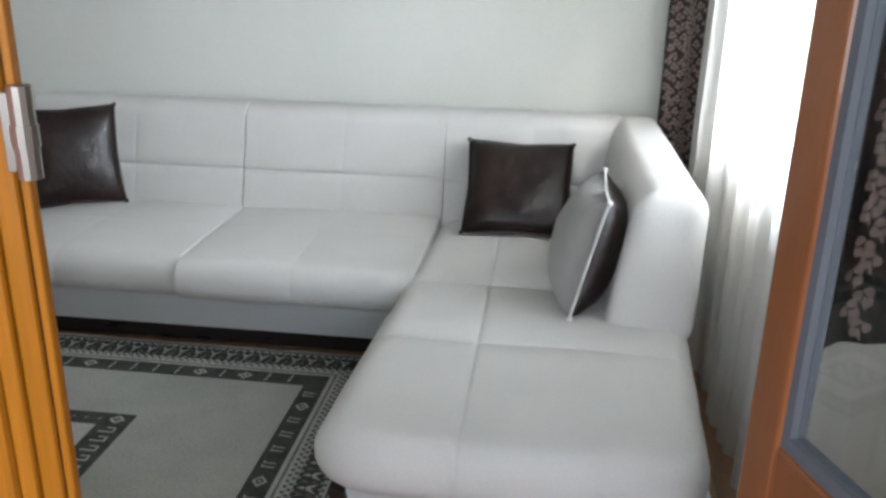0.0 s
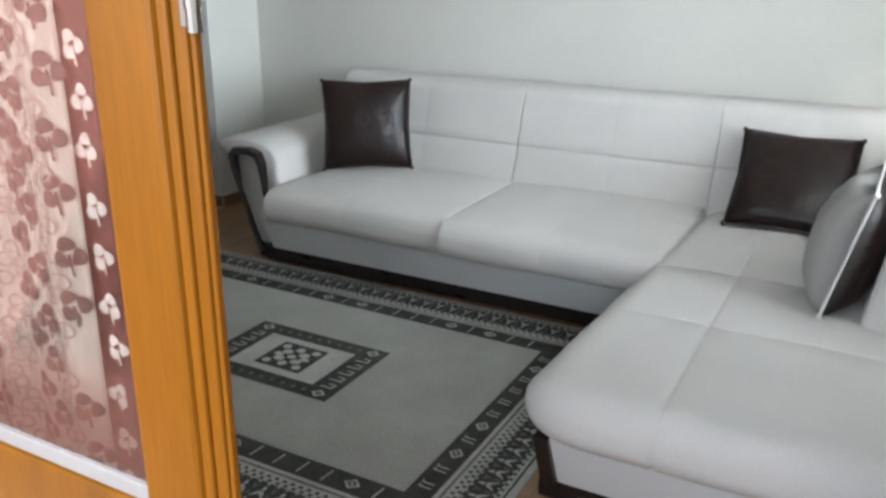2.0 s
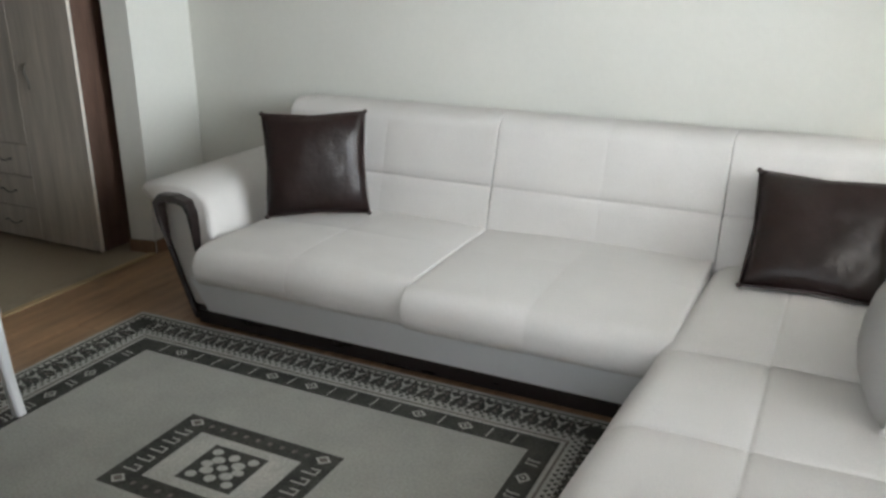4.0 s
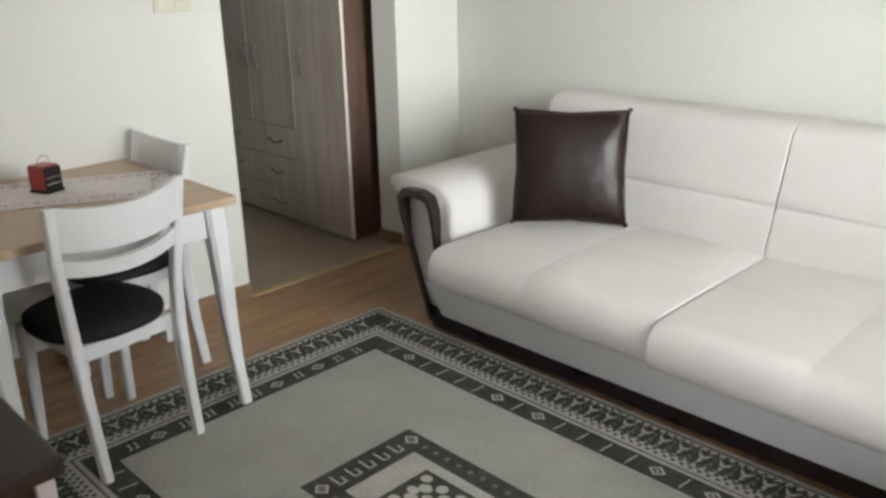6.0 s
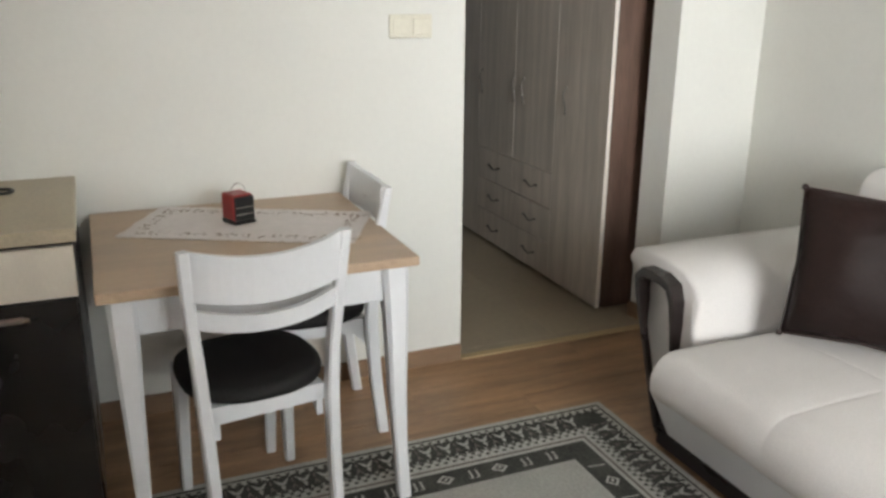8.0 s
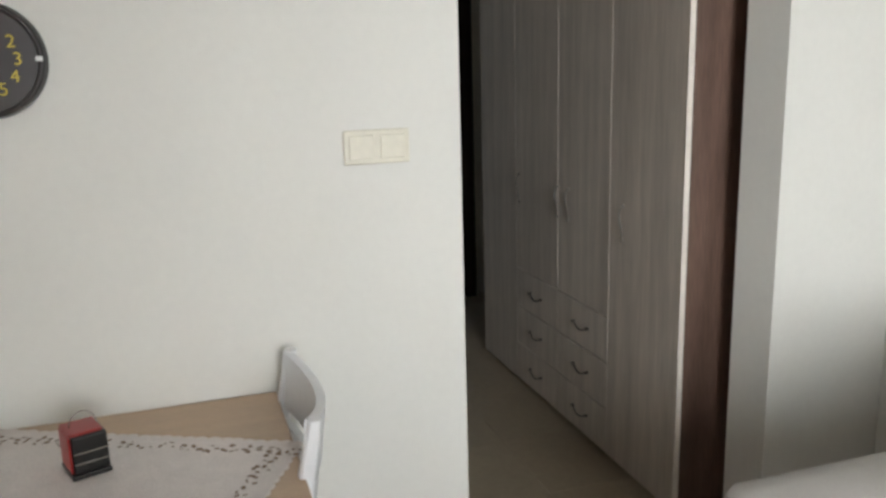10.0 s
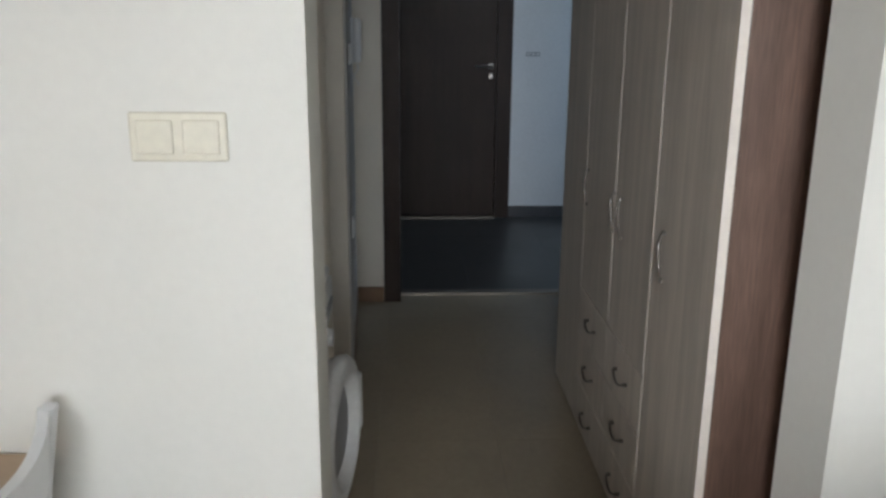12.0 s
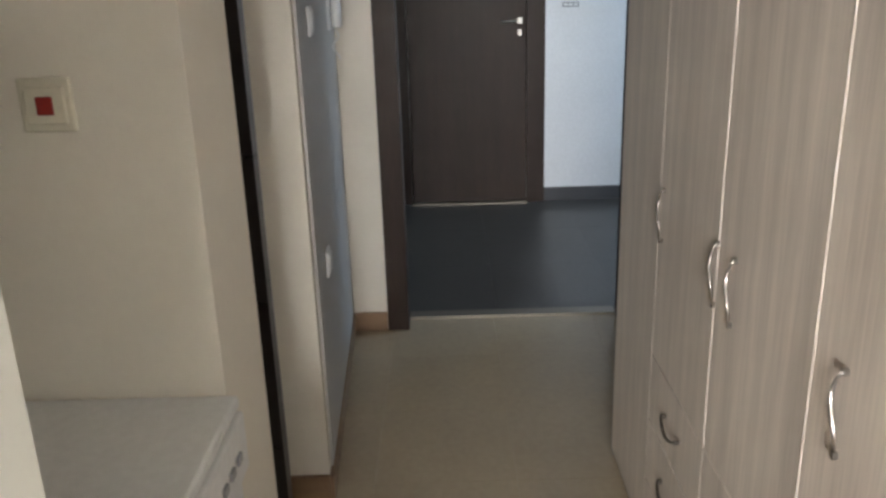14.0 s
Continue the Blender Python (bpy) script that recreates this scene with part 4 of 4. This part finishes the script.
def wall_switch(name, label, at, n=2, red=False, body=CREAMPLASTIC):
    """A plate in its own x-z plane, facing -y."""
    th = thing(name, label, "light switch", at=at)
    w = 0.0815 * n / 2 if n > 1 else 0.041
    part("frame", box(-w, w, -0.010, 0, -0.0415, 0.0415, 0.004), body, th)
    for k in range(n):
        cx = (k - (n - 1) / 2) * 0.077
        part("rocker", box(cx - 0.031, cx + 0.031, -0.0145, -0.0085, -0.029, 0.029, 0.003), body, th)
        if red:
            part("indicator", box(cx - 0.013, cx + 0.013, -0.017, -0.013, -0.014, 0.014, 0.002), RED, th, "red indicator key")
    return th


wall_switch("light_switch", "cream double light switch on the wall by the doorway", pose(XW, 2.3875, 1.343, 0, 0, 90))
wall_switch("boiler_switch", "cream single switch with a red indicator key", pose(-4.255, 2.303, 1.352, 0, 0, 90), 1, True)

# ---- kitchen unit along the west wall ----
unit = thing("kitchen_unit", "base unit with beige worktop, cream drawer and black door", "kitchen cabinet")
part("carcass", box(-3.34, -2.725, 0.60, 1.215, 0.0, 0.845, 0.002), BLACKFRONT, unit)
part("worktop", box(-3.345, -2.695, 0.60, 1.228, 0.852, 0.888, 0.004), WORKTOP, unit, "beige laminate worktop")
part("shadow_gap", box(-3.33, -2.707, 0.602, 1.217, 0.845, 0.852), BLACK, unit)
part("drawer_front", box(-2.725, -2.695, 0.605, 1.217, 0.705, 0.842, 0.002), CREAMFRONT, unit, "cream drawer front")
d = part("door", box(-2.725, -2.695, 0.605, 1.211, 0.015, 0.699, 0.002), BLACKFRONT, unit, "black glossy door")
part("door_handle", box(-2.693, -2.675, 0.86, 1.098, 0.655, 0.670, 0.003), CHROME, d, "flat steel bar handle")
hook = thing("bottle_cap", "small dark round ring lying on the beige worktop", "ring")
part("body", tube([(-3.17 + 0.03 * math.cos(a), 1.030 + 0.03 * math.sin(a), 0.893) for a in [k * math.tau / 20 for k in range(20)]], 0.005, 8, True), BLACK, hook)
floor_mat = thing("kitchen_mat", "beige pile mat on the floor before the kitchen unit", "mat")
part("woven_pad", softbox(-2.68, -2.14, 0.62, 1.172, 0.0, 0.014, 0.006, 12), MAT_BEIGE, floor_mat)

tv_unit = thing("low_cabinet", "dark brown sideboard with white fronts under the balcony window", "cabinet")
part("top", box(-1.86, -1.080, 0.700, 0.990, 0.925, 0.952, 0.006, 3), DARKLAM, tv_unit, "dark brown laminate top")
part("carcass", box(-1.845, -1.097, 0.705, 0.955, 0.0, 0.924, 0.002), DARKLAM, tv_unit)
for k in range(2):
    d = part("door", box(-1.844 + k * 0.374, -1.472 + k * 0.374, 0.957, 0.980, 0.04, 0.921, 0.002), WHITEWOOD, tv_unit, "white lacquered door")
    part("knob", box(-1.510 + k * 0.06, -1.495 + k * 0.06, 0.980, 0.996, 0.45, 0.55, 0.003), CHROME, d)


# ---- rug ----
rug = thing("area_rug", "grey woven rug with charcoal patterned border and central medallion", "rug")
RO = (-2.803, -0.497, 1.258, 2.926)
RI = (-2.484, -0.798, 1.570, 2.630)


def rect_at(f):
    return [RO[k] + (RI[k] - RO[k]) * f for k in range(4)]


def frame_band(f0, f1, z):
    a, b = rect_at(f0), rect_at(f1)
    bm = bmesh.new()
    def ring(r, zz):
        return [bm.verts.new(p) for p in ((r[0], r[2], zz), (r[1], r[2], zz), (r[1], r[3], zz), (r[0], r[3], zz))]
    o, i, ob, ib = ring(a, z), ring(b, z), ring(a, 0.004), ring(b, 0.004)
    for k in range(4):
        j = (k + 1) % 4
        bm.faces.new((o[k], o[j], i[j], i[k]))
        bm.faces.new((o[k], o[j], ob[j], ob[k]))
        bm.faces.new((i[k], i[j], ib[j], ib[k]))
    return bm


bm = box(RO[0], RO[1], RO[2], RO[3], 0.001, 0.0085, 0.003)
bmesh.ops.subdivide_edges(bm, edges=[e for e in bm.edges if e.calc_length() > 1], cuts=40, use_grid_fill=True)
for v in bm.verts:
    edge = min(v.co.x - RO[0], RO[1] - v.co.x, v.co.y - RO[2], RO[3] - v.co.y)
    if edge < 0.01:
        v.co.x += 0.006 * noise.noise(v.co * 3.0)
        v.co.y += 0.008 * noise.noise(v.co * 2.3 + Vector((4, 0, 0)))
part("ground_weave", bm, RUGLIGHT, rug, "pale woven ground")
part("border_line", frame_band(0.075, 0.10, 0.0095), RUGDARK, rug)
part("border_band", frame_band(0.17, 0.47, 0.0100), RUGDARK, rug, "charcoal main border")
part("border_line", frame_band(0.62, 0.65, 0.0095), RUGMID, rug)
part("border_band", frame_band(0.70, 0.985, 0.0100), RUGDARK, rug, "charcoal inner border")
part("field", box(RI[0], RI[1], RI[2], RI[3], 0.004, 0.0102), RUGFIELD, rug, "plain grey field")


def poly(bm, pts, z):
    bm.faces.new([bm.verts.new((x, y, z)) for x, y in pts])


def edge_points(f, pitch, inset=0.0):
    """Places along the border line at fraction f: (x, y, way along, way inward)."""
    r = rect_at(f)
    out = []
    for (ax, ay), (bx, by), inw in (((r[0], r[2]), (r[1], r[2]), (0, 1)), ((r[1], r[2]), (r[1], r[3]), (-1, 0)),
                                    ((r[1], r[3]), (r[0], r[3]), (0, -1)), ((r[0], r[3]), (r[0], r[2]), (1, 0))):
        ln = math.hypot(bx - ax, by - ay)
        n = int((ln - 2 * inset) / pitch)
        for k in range(n):
            t = (inset + (k + 0.5) * (ln - 2 * inset) / n) / ln
            out.append((ax + (bx - ax) * t, ay + (by - ay) * t, ((bx - ax) / ln, (by - ay) / ln), inw, k))
    return out


def motif(bm, x, y, al, inw, pts, z, s=1.0):
    poly(bm, [(x + al[0] * a * s + inw[0] * b * s, y + al[1] * a * s + inw[1] * b * s) for a, b in pts], z)


# main border: leaf and triangle figures in pale and taupe
bm, bm2 = bmesh.new(), bmesh.new()
for x, y, al, inw, k in edge_points(0.32, 0.068, 0.05):
    motif(bm, x, y, al, inw, [(-0.026, -0.034), (0.000, -0.010), (0.026, -0.034), (0.012, -0.002), (0.0, 0.006), (-0.012, -0.002)], 0.0107)
    motif(bm, x, y, al, inw, [(-0.008, 0.012), (0.0, 0.034), (0.008, 0.012), (0.0, 0.006)], 0.0107)
    motif(bm2, x, y, al, inw, [(0.022, 0.034), (0.034, 0.0), (0.046, 0.034), (0.034, 0.022)], 0.0107)
    motif(bm2, x, y, al, inw, [(0.029, -0.012), (0.034, -0.004), (0.039, -0.012), (0.034, -0.034)], 0.0107)
tagged(part("figure", bm, RUGLIGHT, rug, "pale woven leaf figures"), kind="stuff")
tagged(part("figure", bm2, RUGMID, rug, "taupe woven figures"), kind="stuff")
# dentils along both edges of the main border
bm = bmesh.new()
for f in (0.150, 0.505, 0.56):
    for x, y, al, inw, k in edge_points(f, 0.030):
        motif(bm, x, y, al, inw, [(-0.009, -0.0065), (0.009, -0.0065), (0.004, 0.0065), (-0.004, 0.0065)], 0.0101)
tagged(part("dentil", bm, RUGDARK, rug), kind="stuff")
bm = bmesh.new()
for f in (0.185, 0.455):
    for x, y, al, inw, k in edge_points(f, 0.034):
        motif(bm, x, y, al, inw, [(-0.007, -0.004), (0.007, -0.004), (0.0, 0.006)], 0.0107)
tagged(part("dentil", bm, RUGLIGHT, rug), kind="stuff")
# inner border: bars, double hooks and diamonds
bm, bmd = bmesh.new(), bmesh.new()
for x, y, al, inw, k in edge_points(0.843, 0.088, 0.06):
    side = abs(al[0]) > 0.5
    if k % 7 in (2, 4):
        motif(bm, x, y, al, inw, [(0, -0.026), (0.030, 0), (0, 0.026), (-0.030, 0)], 0.0107)
        motif(bmd, x, y, al, inw, [(0, -0.016), (0.019, 0), (0, 0.016), (-0.019, 0)], 0.0112)
        motif(bm, x, y, al, inw, [(0, -0.007), (0.008, 0), (0, 0.007), (-0.008, 0)], 0.0117)
    elif side:
        motif(bm, x, y, al, inw, [(-0.006, -0.030), (0.0, -0.030), (0.006, 0.030), (0.0, 0.030)], 0.0107)
    else:
        for o in (-0.016, 0.006):
            motif(bm, x, y, al, inw, [(o - 0.003, -0.022), (o + 0.003, -0.022), (o + 0.005, 0.018), (o - 0.001, 0.018)], 0.0107)
            motif(bm, x, y, al, inw, [(o, 0.018), (o + 0.014, 0.018), (o + 0.014, 0.023), (o - 0.001, 0.023)], 0.0107)
tagged(part("figure", bm, RUGLIGHT, rug, "pale bars and diamonds"), kind="stuff")
tagged(part("figure", bmd, RUGDARK, rug), kind="stuff")
# medallion
MX, MY = -1.633, 2.098
part("medallion", box(MX - 0.320, MX + 0.320, MY - 0.221, MY + 0.221, 0.006, 0.0112), RUGDARK, rug, "charcoal framed central medallion")
part("medallion_field", box(MX - 0.206, MX + 0.206, MY - 0.140, MY + 0.140, 0.006, 0.0122), RUGLIGHT, rug)
part("medallion_heart", box(MX - 0.108, MX + 0.108, MY - 0.100, MY + 0.100, 0.006, 0.0131), RUGDARK, rug)
bm = bmesh.new()
def blob(cx, cy, rx, ry, z):
    poly(bm, [(cx + rx * math.cos(k * math.tau / 14), cy + ry * math.sin(k * math.tau / 14)) for k in range(14)], z)
for sx in (-1, 1):
    for sy in (-1, 1):
        blob(MX + sx * 0.072, MY + sy * 0.066, 0.020, 0.017, 0.0136)
        blob(MX + sx * 0.040, MY + sy * 0.030, 0.024, 0.019, 0.0136)
    blob(MX + sx * 0.062, MY, 0.022, 0.016, 0.0136)
    blob(MX, MY + sx * 0.060, 0.020, 0.019, 0.0136)
blob(MX, MY, 0.020, 0.015, 0.0136)
for sx in (-1, 1):
    for sy in (-1, 1):
        cx, cy = MX + sx * 0.264, MY + sy * 0.182
        for a, b, z in ((0.030, 0.026, 0.0117),):
            poly(bm, [(cx + a, cy), (cx, cy + b), (cx - a, cy), (cx, cy - b)], z)
for sx in (-1, 1):
    for k in range(5):
        cx, cy = MX + sx * 0.264, MY - 0.116 + k * 0.058
        poly(bm, [(cx - 0.030, cy - 0.018), (cx + 0.026, cy - 0.018), (cx + 0.026, cy - 0.011), (cx - 0.030, cy - 0.011)], 0.0117)
        poly(bm, [(cx + 0.020, cy - 0.011), (cx + 0.026, cy - 0.011), (cx + 0.026, cy + 0.014), (cx + 0.020, cy + 0.014)], 0.0117)
        poly(bm, [(cx - 0.008, cy + 0.008), (cx + 0.020, cy + 0.008), (cx + 0.020, cy + 0.014), (cx - 0.008, cy + 0.014)], 0.0117)
tagged(part("figure", bm, RUGLIGHT, rug, "pale woven rosette and key figures"), kind="stuff")
bm = bmesh.new()
for sx in (-1, 1):
    for sy in (-1, 1):
        cx, cy = MX + sx * 0.264, MY + sy * 0.182
        poly(bm, [(cx + 0.019, cy), (cx, cy + 0.016), (cx - 0.019, cy), (cx, cy - 0.016)], 0.0121)
for sy in (-1, 1):
    for k in range(9):
        cx, cy = MX - 0.20 + k * 0.05, MY + sy * 0.182
        poly(bm, [(cx + 0.010, cy - 0.004), (cx + 0.004, cy + 0.012), (cx - 0.010, cy + 0.004), (cx - 0.004, cy - 0.012)], 0.0117)
tagged(part("figure", bm, RUGMID, rug), kind="stuff")


# ---- hall things ----
wardrobe = thing("wardrobe", "tall grey ash wardrobe with four doors, drawers and walnut side", "wardrobe")
WX = [-3.594, -4.058, -4.491, -4.935, -5.380]
part("side_panel", box(-3.614, -3.596, 3.444, 4.015, 0.012, 2.25, 0.002), WALNUT, wardrobe, "dark walnut side panel")
part("carcass", box(-5.365, -3.616, 3.444, 4.015, 0.05, 2.248), WALNUT, wardrobe)
part("far_side_panel", box(-5.382, -5.367, 3.444, 4.015, 0.012, 2.25, 0.002), WALNUT, wardrobe)
part("plinth", box(-5.36, -3.63, 3.47, 3.52, 0.0, 0.05), WALNUT, wardrobe)


def bow_handle(a, b, out, parent, material, wave_amp=0.011):
    """A swan-necked bar handle from a to b, standing out towards -y."""
    a, b = Vector(a), Vector(b)
    pts, rad = [], []
    side = Vector((1, 0, 0)) if abs((b - a).z) > abs((b - a).x) else Vector((0, 0, 1))
    for k in range(17):
        t = k / 16
        p = a.lerp(b, t) + Vector((0, -1, 0)) * out * (0.45 + 0.55 * math.sin(math.pi * t)) + side * wave_amp * math.sin(math.tau * t)
        pts.append(p)
        rad.append(0.0026 + 0.0014 * math.sin(math.pi * t))
    h = part("handle", tube(pts, rad, 8), material, parent, "curved metal bar handle", smooth=True)
    for q in (a, b):
        bm = bmesh.new()
        disc(bm, q.x, q.y - out * 0.25, q.z, 0.006, out * 0.55, "y", 10)
        part("handle_foot", bm, material, h)
    return h


def door_front(x0, x1, z0, z1, name, label="", bands=(1, 1)):
    """A laminate front with pale banded edges."""
    ob = part(name, box(x1 + 0.0020, x0 - 0.0020, 3.422, 3.4415, z0 + 0.002, z1 - 0.002, 0.0008, 1), ASH, wardrobe, label)
    if bands[0]:
        part("edge_band", boxes((x0 - 0.0020, x0 - 0.0008, 3.4210, 3.4418, z0 + 0.002, z1 - 0.002)), EDGE, ob)
    if bands[1]:
        part("edge_band", boxes((x1 + 0.0008, x1 + 0.0020, 3.4210, 3.4418, z0 + 0.002, z1 - 0.002)), EDGE, ob)
    return ob


d = door_front(WX[0], WX[1], 0.014, 2.24, "door", "grey ash laminate door")
part("corner_band", box(-3.596, -3.5920, 3.420, 3.4360, 0.014, 2.24), EDGE, d, "pale corner edging")
bow_handle((-3.958, 3.422, 0.892), (-3.958, 3.422, 1.018), 0.015, d, CHROME)
d = door_front(WX[1], WX[2], 0.572, 2.24, "door", "grey ash laminate door")
bow_handle((-4.390, 3.422, 0.892), (-4.390, 3.422, 1.018), 0.015, d, CHROME)
d = door_front(WX[2], WX[3], 0.572, 2.24, "door", "grey ash laminate door", (1, 0))
bow_handle((-4.489, 3.422, 0.892), (-4.489, 3.422, 1.018), 0.015, d, CHROME)
d = door_front(WX[3], WX[4], 0.014, 2.24, "door", "grey ash laminate door", (0, 0))
bow_handle((-4.896, 3.422, 0.892), (-4.896, 3.422, 1.018), 0.015, d, CHROME)
for x0, x1 in ((WX[1], WX[2]), (WX[2], WX[3])):
    for k in range(3):
        z = 0.016 + k * 0.1855
        d = door_front(x0, x1, z, z + 0.1835, "drawer", "grey ash laminate drawer front", (1 if x0 == WX[1] else 0, 0))
        c = (x0 + x1) / 2
        bow_handle((c - 0.06, 3.422, z + 0.095), (c + 0.06, 3.422, z + 0.095), 0.024, d, DARKMETAL)

washer = thing("washing_machine", "white front-loading washing machine in the hall niche", "washing machine")
part("cabinet", box(-4.247, -3.652, 1.98, 2.530, 0.012, 0.828, 0.008), WHITEPLASTIC, washer)
part("worktop", box(-4.252, -3.647, 1.975, 2.540, 0.828, 0.852, 0.007), WHITEPLASTIC, washer)
part("control_panel", box(-4.247, -3.652, 2.531, 2.546, 0.715, 0.824, 0.005), WHITEPLASTIC, washer)
part("detergent_drawer", box(-3.812, -3.667, 2.547, 2.553, 0.73, 0.81, 0.003), WHITEPLASTIC, washer)
bm = bmesh.new()
disc(bm, -3.912, 2.562, 0.760, 0.026, 0.034, "y", 28, 0.022)
part("dial", bm, WHITEPLASTIC, washer, "white programme dial")
for k in range(4):
    part("button", box(-4.192 + k * 0.045, -4.167 + k * 0.045, 2.546, 2.552, 0.762, 0.778, 0.002), GREYPLASTIC, washer)
CX, CZ = -3.942, 0.480
bm = bmesh.new()
rings = []
for r, y in ((0.165, 2.530), (0.190, 2.546), (0.204, 2.573), (0.206, 2.590), (0.196, 2.602), (0.162, 2.610), (0.150, 2.606), (0.140, 2.570)):
    rings.append([bm.verts.new((CX + r * math.cos(k * math.tau / 48), y - 0.14 * r * math.cos(k * math.tau / 48), CZ + r * math.sin(k * math.tau / 48))) for k in range(48)])
for A, Bq in zip(rings, rings[1:]):
    for k in range(48):
        bm.faces.new((A[k], A[(k + 1) % 48], Bq[(k + 1) % 48], Bq[k]))
pd = part("porthole_door", bm, WHITEPLASTIC, washer, "white round porthole ring", smooth=True)
bm = bmesh.new()
disc(bm, CX, 2.578, CZ, 0.144, 0.012, "y", 48, 0.110)
for v in bm.verts:
    v.co.y -= 0.14 * (v.co.x - CX)
part("porthole_glass", bm, GREYPLASTIC, pd, "dark smoked porthole glass")
part("door_grip", box(CX - 0.215, CX - 0.175, 2.606, 2.634, CZ - 0.085, CZ + 0.085, 0.010), WHITEPLASTIC, pd)
for x in (-4.202, -3.702):
    for y in (2.03, 2.48):
        bm = bmesh.new()
        disc(bm, x, y, 0.006, 0.02, 0.012, "z", 12)
        part("foot", bm, BLACK, washer)

intercom = thing("intercom_handset", "white door intercom handset on the hall wall", "intercom")
part("base", box(-6.20, -6.10, 2.4795, 2.495, 1.33, 1.55, 0.006), WHITEPLASTIC, intercom)
part("handset", softbox(-6.185, -6.135, 2.497, 2.530, 1.335, 1.545, 0.014, 10), WHITEPLASTIC, intercom, smooth=True)
part("cord", tube([(-6.16, 2.505 + 0.012 * math.sin(k * 0.9), 1.33 - 0.012 * k) for k in range(10)], 0.004, 6), WHITEPLASTIC, intercom, "hanging coiled cord")
wall_switch("hall_switch", "white switch on the hall wall", pose(-5.45, 2.5195, 1.40, 0, 0, 182.8), 1, body=WHITEPLASTIC)
wall_switch("socket", "white socket low on the hall wall", pose(-5.45, 2.5195, 0.67, 0, 0, 182.8), 1, body=WHITEPLASTIC)

front_door = tagged(new("door_2"), "closed dark walnut neighbour's door with a lever handle", kind="structure")
part("leaf", box(-8.533, -8.507, 2.668, 3.439, 0.012, 2.028, 0.003), FRONTDOOR, front_door)
part("rosette", box(-8.506, -8.498, 3.375, 3.415, 1.183, 1.223, 0.003), CHROME, front_door)
part("lever", tube([(-8.498, 3.395, 1.203), (-8.470, 3.395, 1.203), (-8.463, 3.385, 1.203), (-8.461, 3.275, 1.200)], 0.008, 8), CHROME, front_door, "chrome lever handle")
part("lock_cylinder", box(-8.506, -8.495, 3.380, 3.410, 1.105, 1.150, 0.003), CHROME, front_door)
plate = thing("door_plate", "small grey name plate on the landing wall", "plate")
part("plate", box(-8.534, -8.528, 3.672, 3.778, 1.276, 1.308, 0.001), GREYPLASTIC, plate)
for k in range(3):
    part("writing_bar", box(-8.528, -8.5275, 3.680 + k * 0.033, 3.705 + k * 0.033, 1.285, 1.299), WHITEPLASTIC, plate)


# ---- floors, piece by piece ----
floor = tagged(new("floor"), "brown oak laminate floor in long planks", kind="structure")
part("underlay", boxes((-3.36, 0.86, 0.30, 4.02, -0.10, -0.008)), GROUT, floor)
rng = random.Random(11)
plank_meshes = {}


def piece_mesh(name, sx, sy, sz, ch, material):
    bm = bmesh.new()
    v = []
    for z, e in ((-sz, 0.0), (-ch, 0.0), (0.0, ch)):
        v.append([bm.verts.new(p) for p in ((e, e, z), (sx - e, e, z), (sx - e, sy - e, z), (e, sy - e, z))])
    for A, Bq in zip(v, v[1:]):
        for k in range(4):
            bm.faces.new((A[k], A[(k + 1) % 4], Bq[(k + 1) % 4], Bq[k]))
    bm.faces.new(v[-1])
    bmesh.ops.recalc_face_normals(bm, faces=bm.faces)
    me = bpy.data.meshes.new(name)
    bm.to_mesh(me)
    bm.free()
    me.materials.append(material)
    return me


def plank(x, y, sx, sy):
    key = (round(sx, 3), round(sy, 3))
    if key not in plank_meshes:
        plank_meshes[key] = piece_mesh("plank", sx - 0.0008, sy - 0.0008, 0.008, 0.0012, LAMINATE)
    ob = new("plank", plank_meshes[key])
    ob.parent = floor
    ob.location = (x, y, 0)


PW, PL = 0.192, 1.20
x = XW
row = 0
while x < 0.86:
    sx = min(PW, 0.86 - x)
    y = 0.30
    first = (0.4, 0.8, 1.2, 0.6, 1.0)[row % 5]
    while y < YN - 0.001:
        sy = min(first if y < 0.301 else PL, YN - y)
        plank(x, y, sx, sy)
        y += sy
    x += PW
    row += 1

hall_floor = tagged(new("floor_hall"), "beige matt ceramic tile floor in the hall", kind="structure")
part("mortar", boxes((-6.58, -3.36, 1.75, 4.02, -0.10, -0.004)), GROUT, hall_floor)
tile = piece_mesh("tile", 0.4493, 0.4493, 0.008, 0.0006, TILE)
for i in range(8):
    for j in range(6):
        x, y = -6.58 + i * 0.45, 1.75 + j * 0.45
        if x + 0.446 > -3.36:
            me = plank_meshes.setdefault("tile_end", piece_mesh("tile", -3.36 - x, 0.446, 0.008, 0.0015, TILE))
        else:
            me = tile
        ob = new("tile", me)
        ob.parent = hall_floor
        ob.location = (x, y, 0)

landing = tagged(new("floor_landing"), "dark polished stone floor of the stair landing", kind="structure")
part("mortar", boxes((-8.535, -6.58, 1.35, 6.05, -0.10, -0.006)), DARKSKIRT, landing)
tile = piece_mesh("tile", 0.6495, 0.5895, 0.008, 0.0003, DARKTILE)
for i in range(3):
    for j in range(8):
        ob = new("tile", tile)
        ob.parent = landing
        ob.location = (-8.53 + i * 0.65, 1.35 + j * 0.59, 0.0)
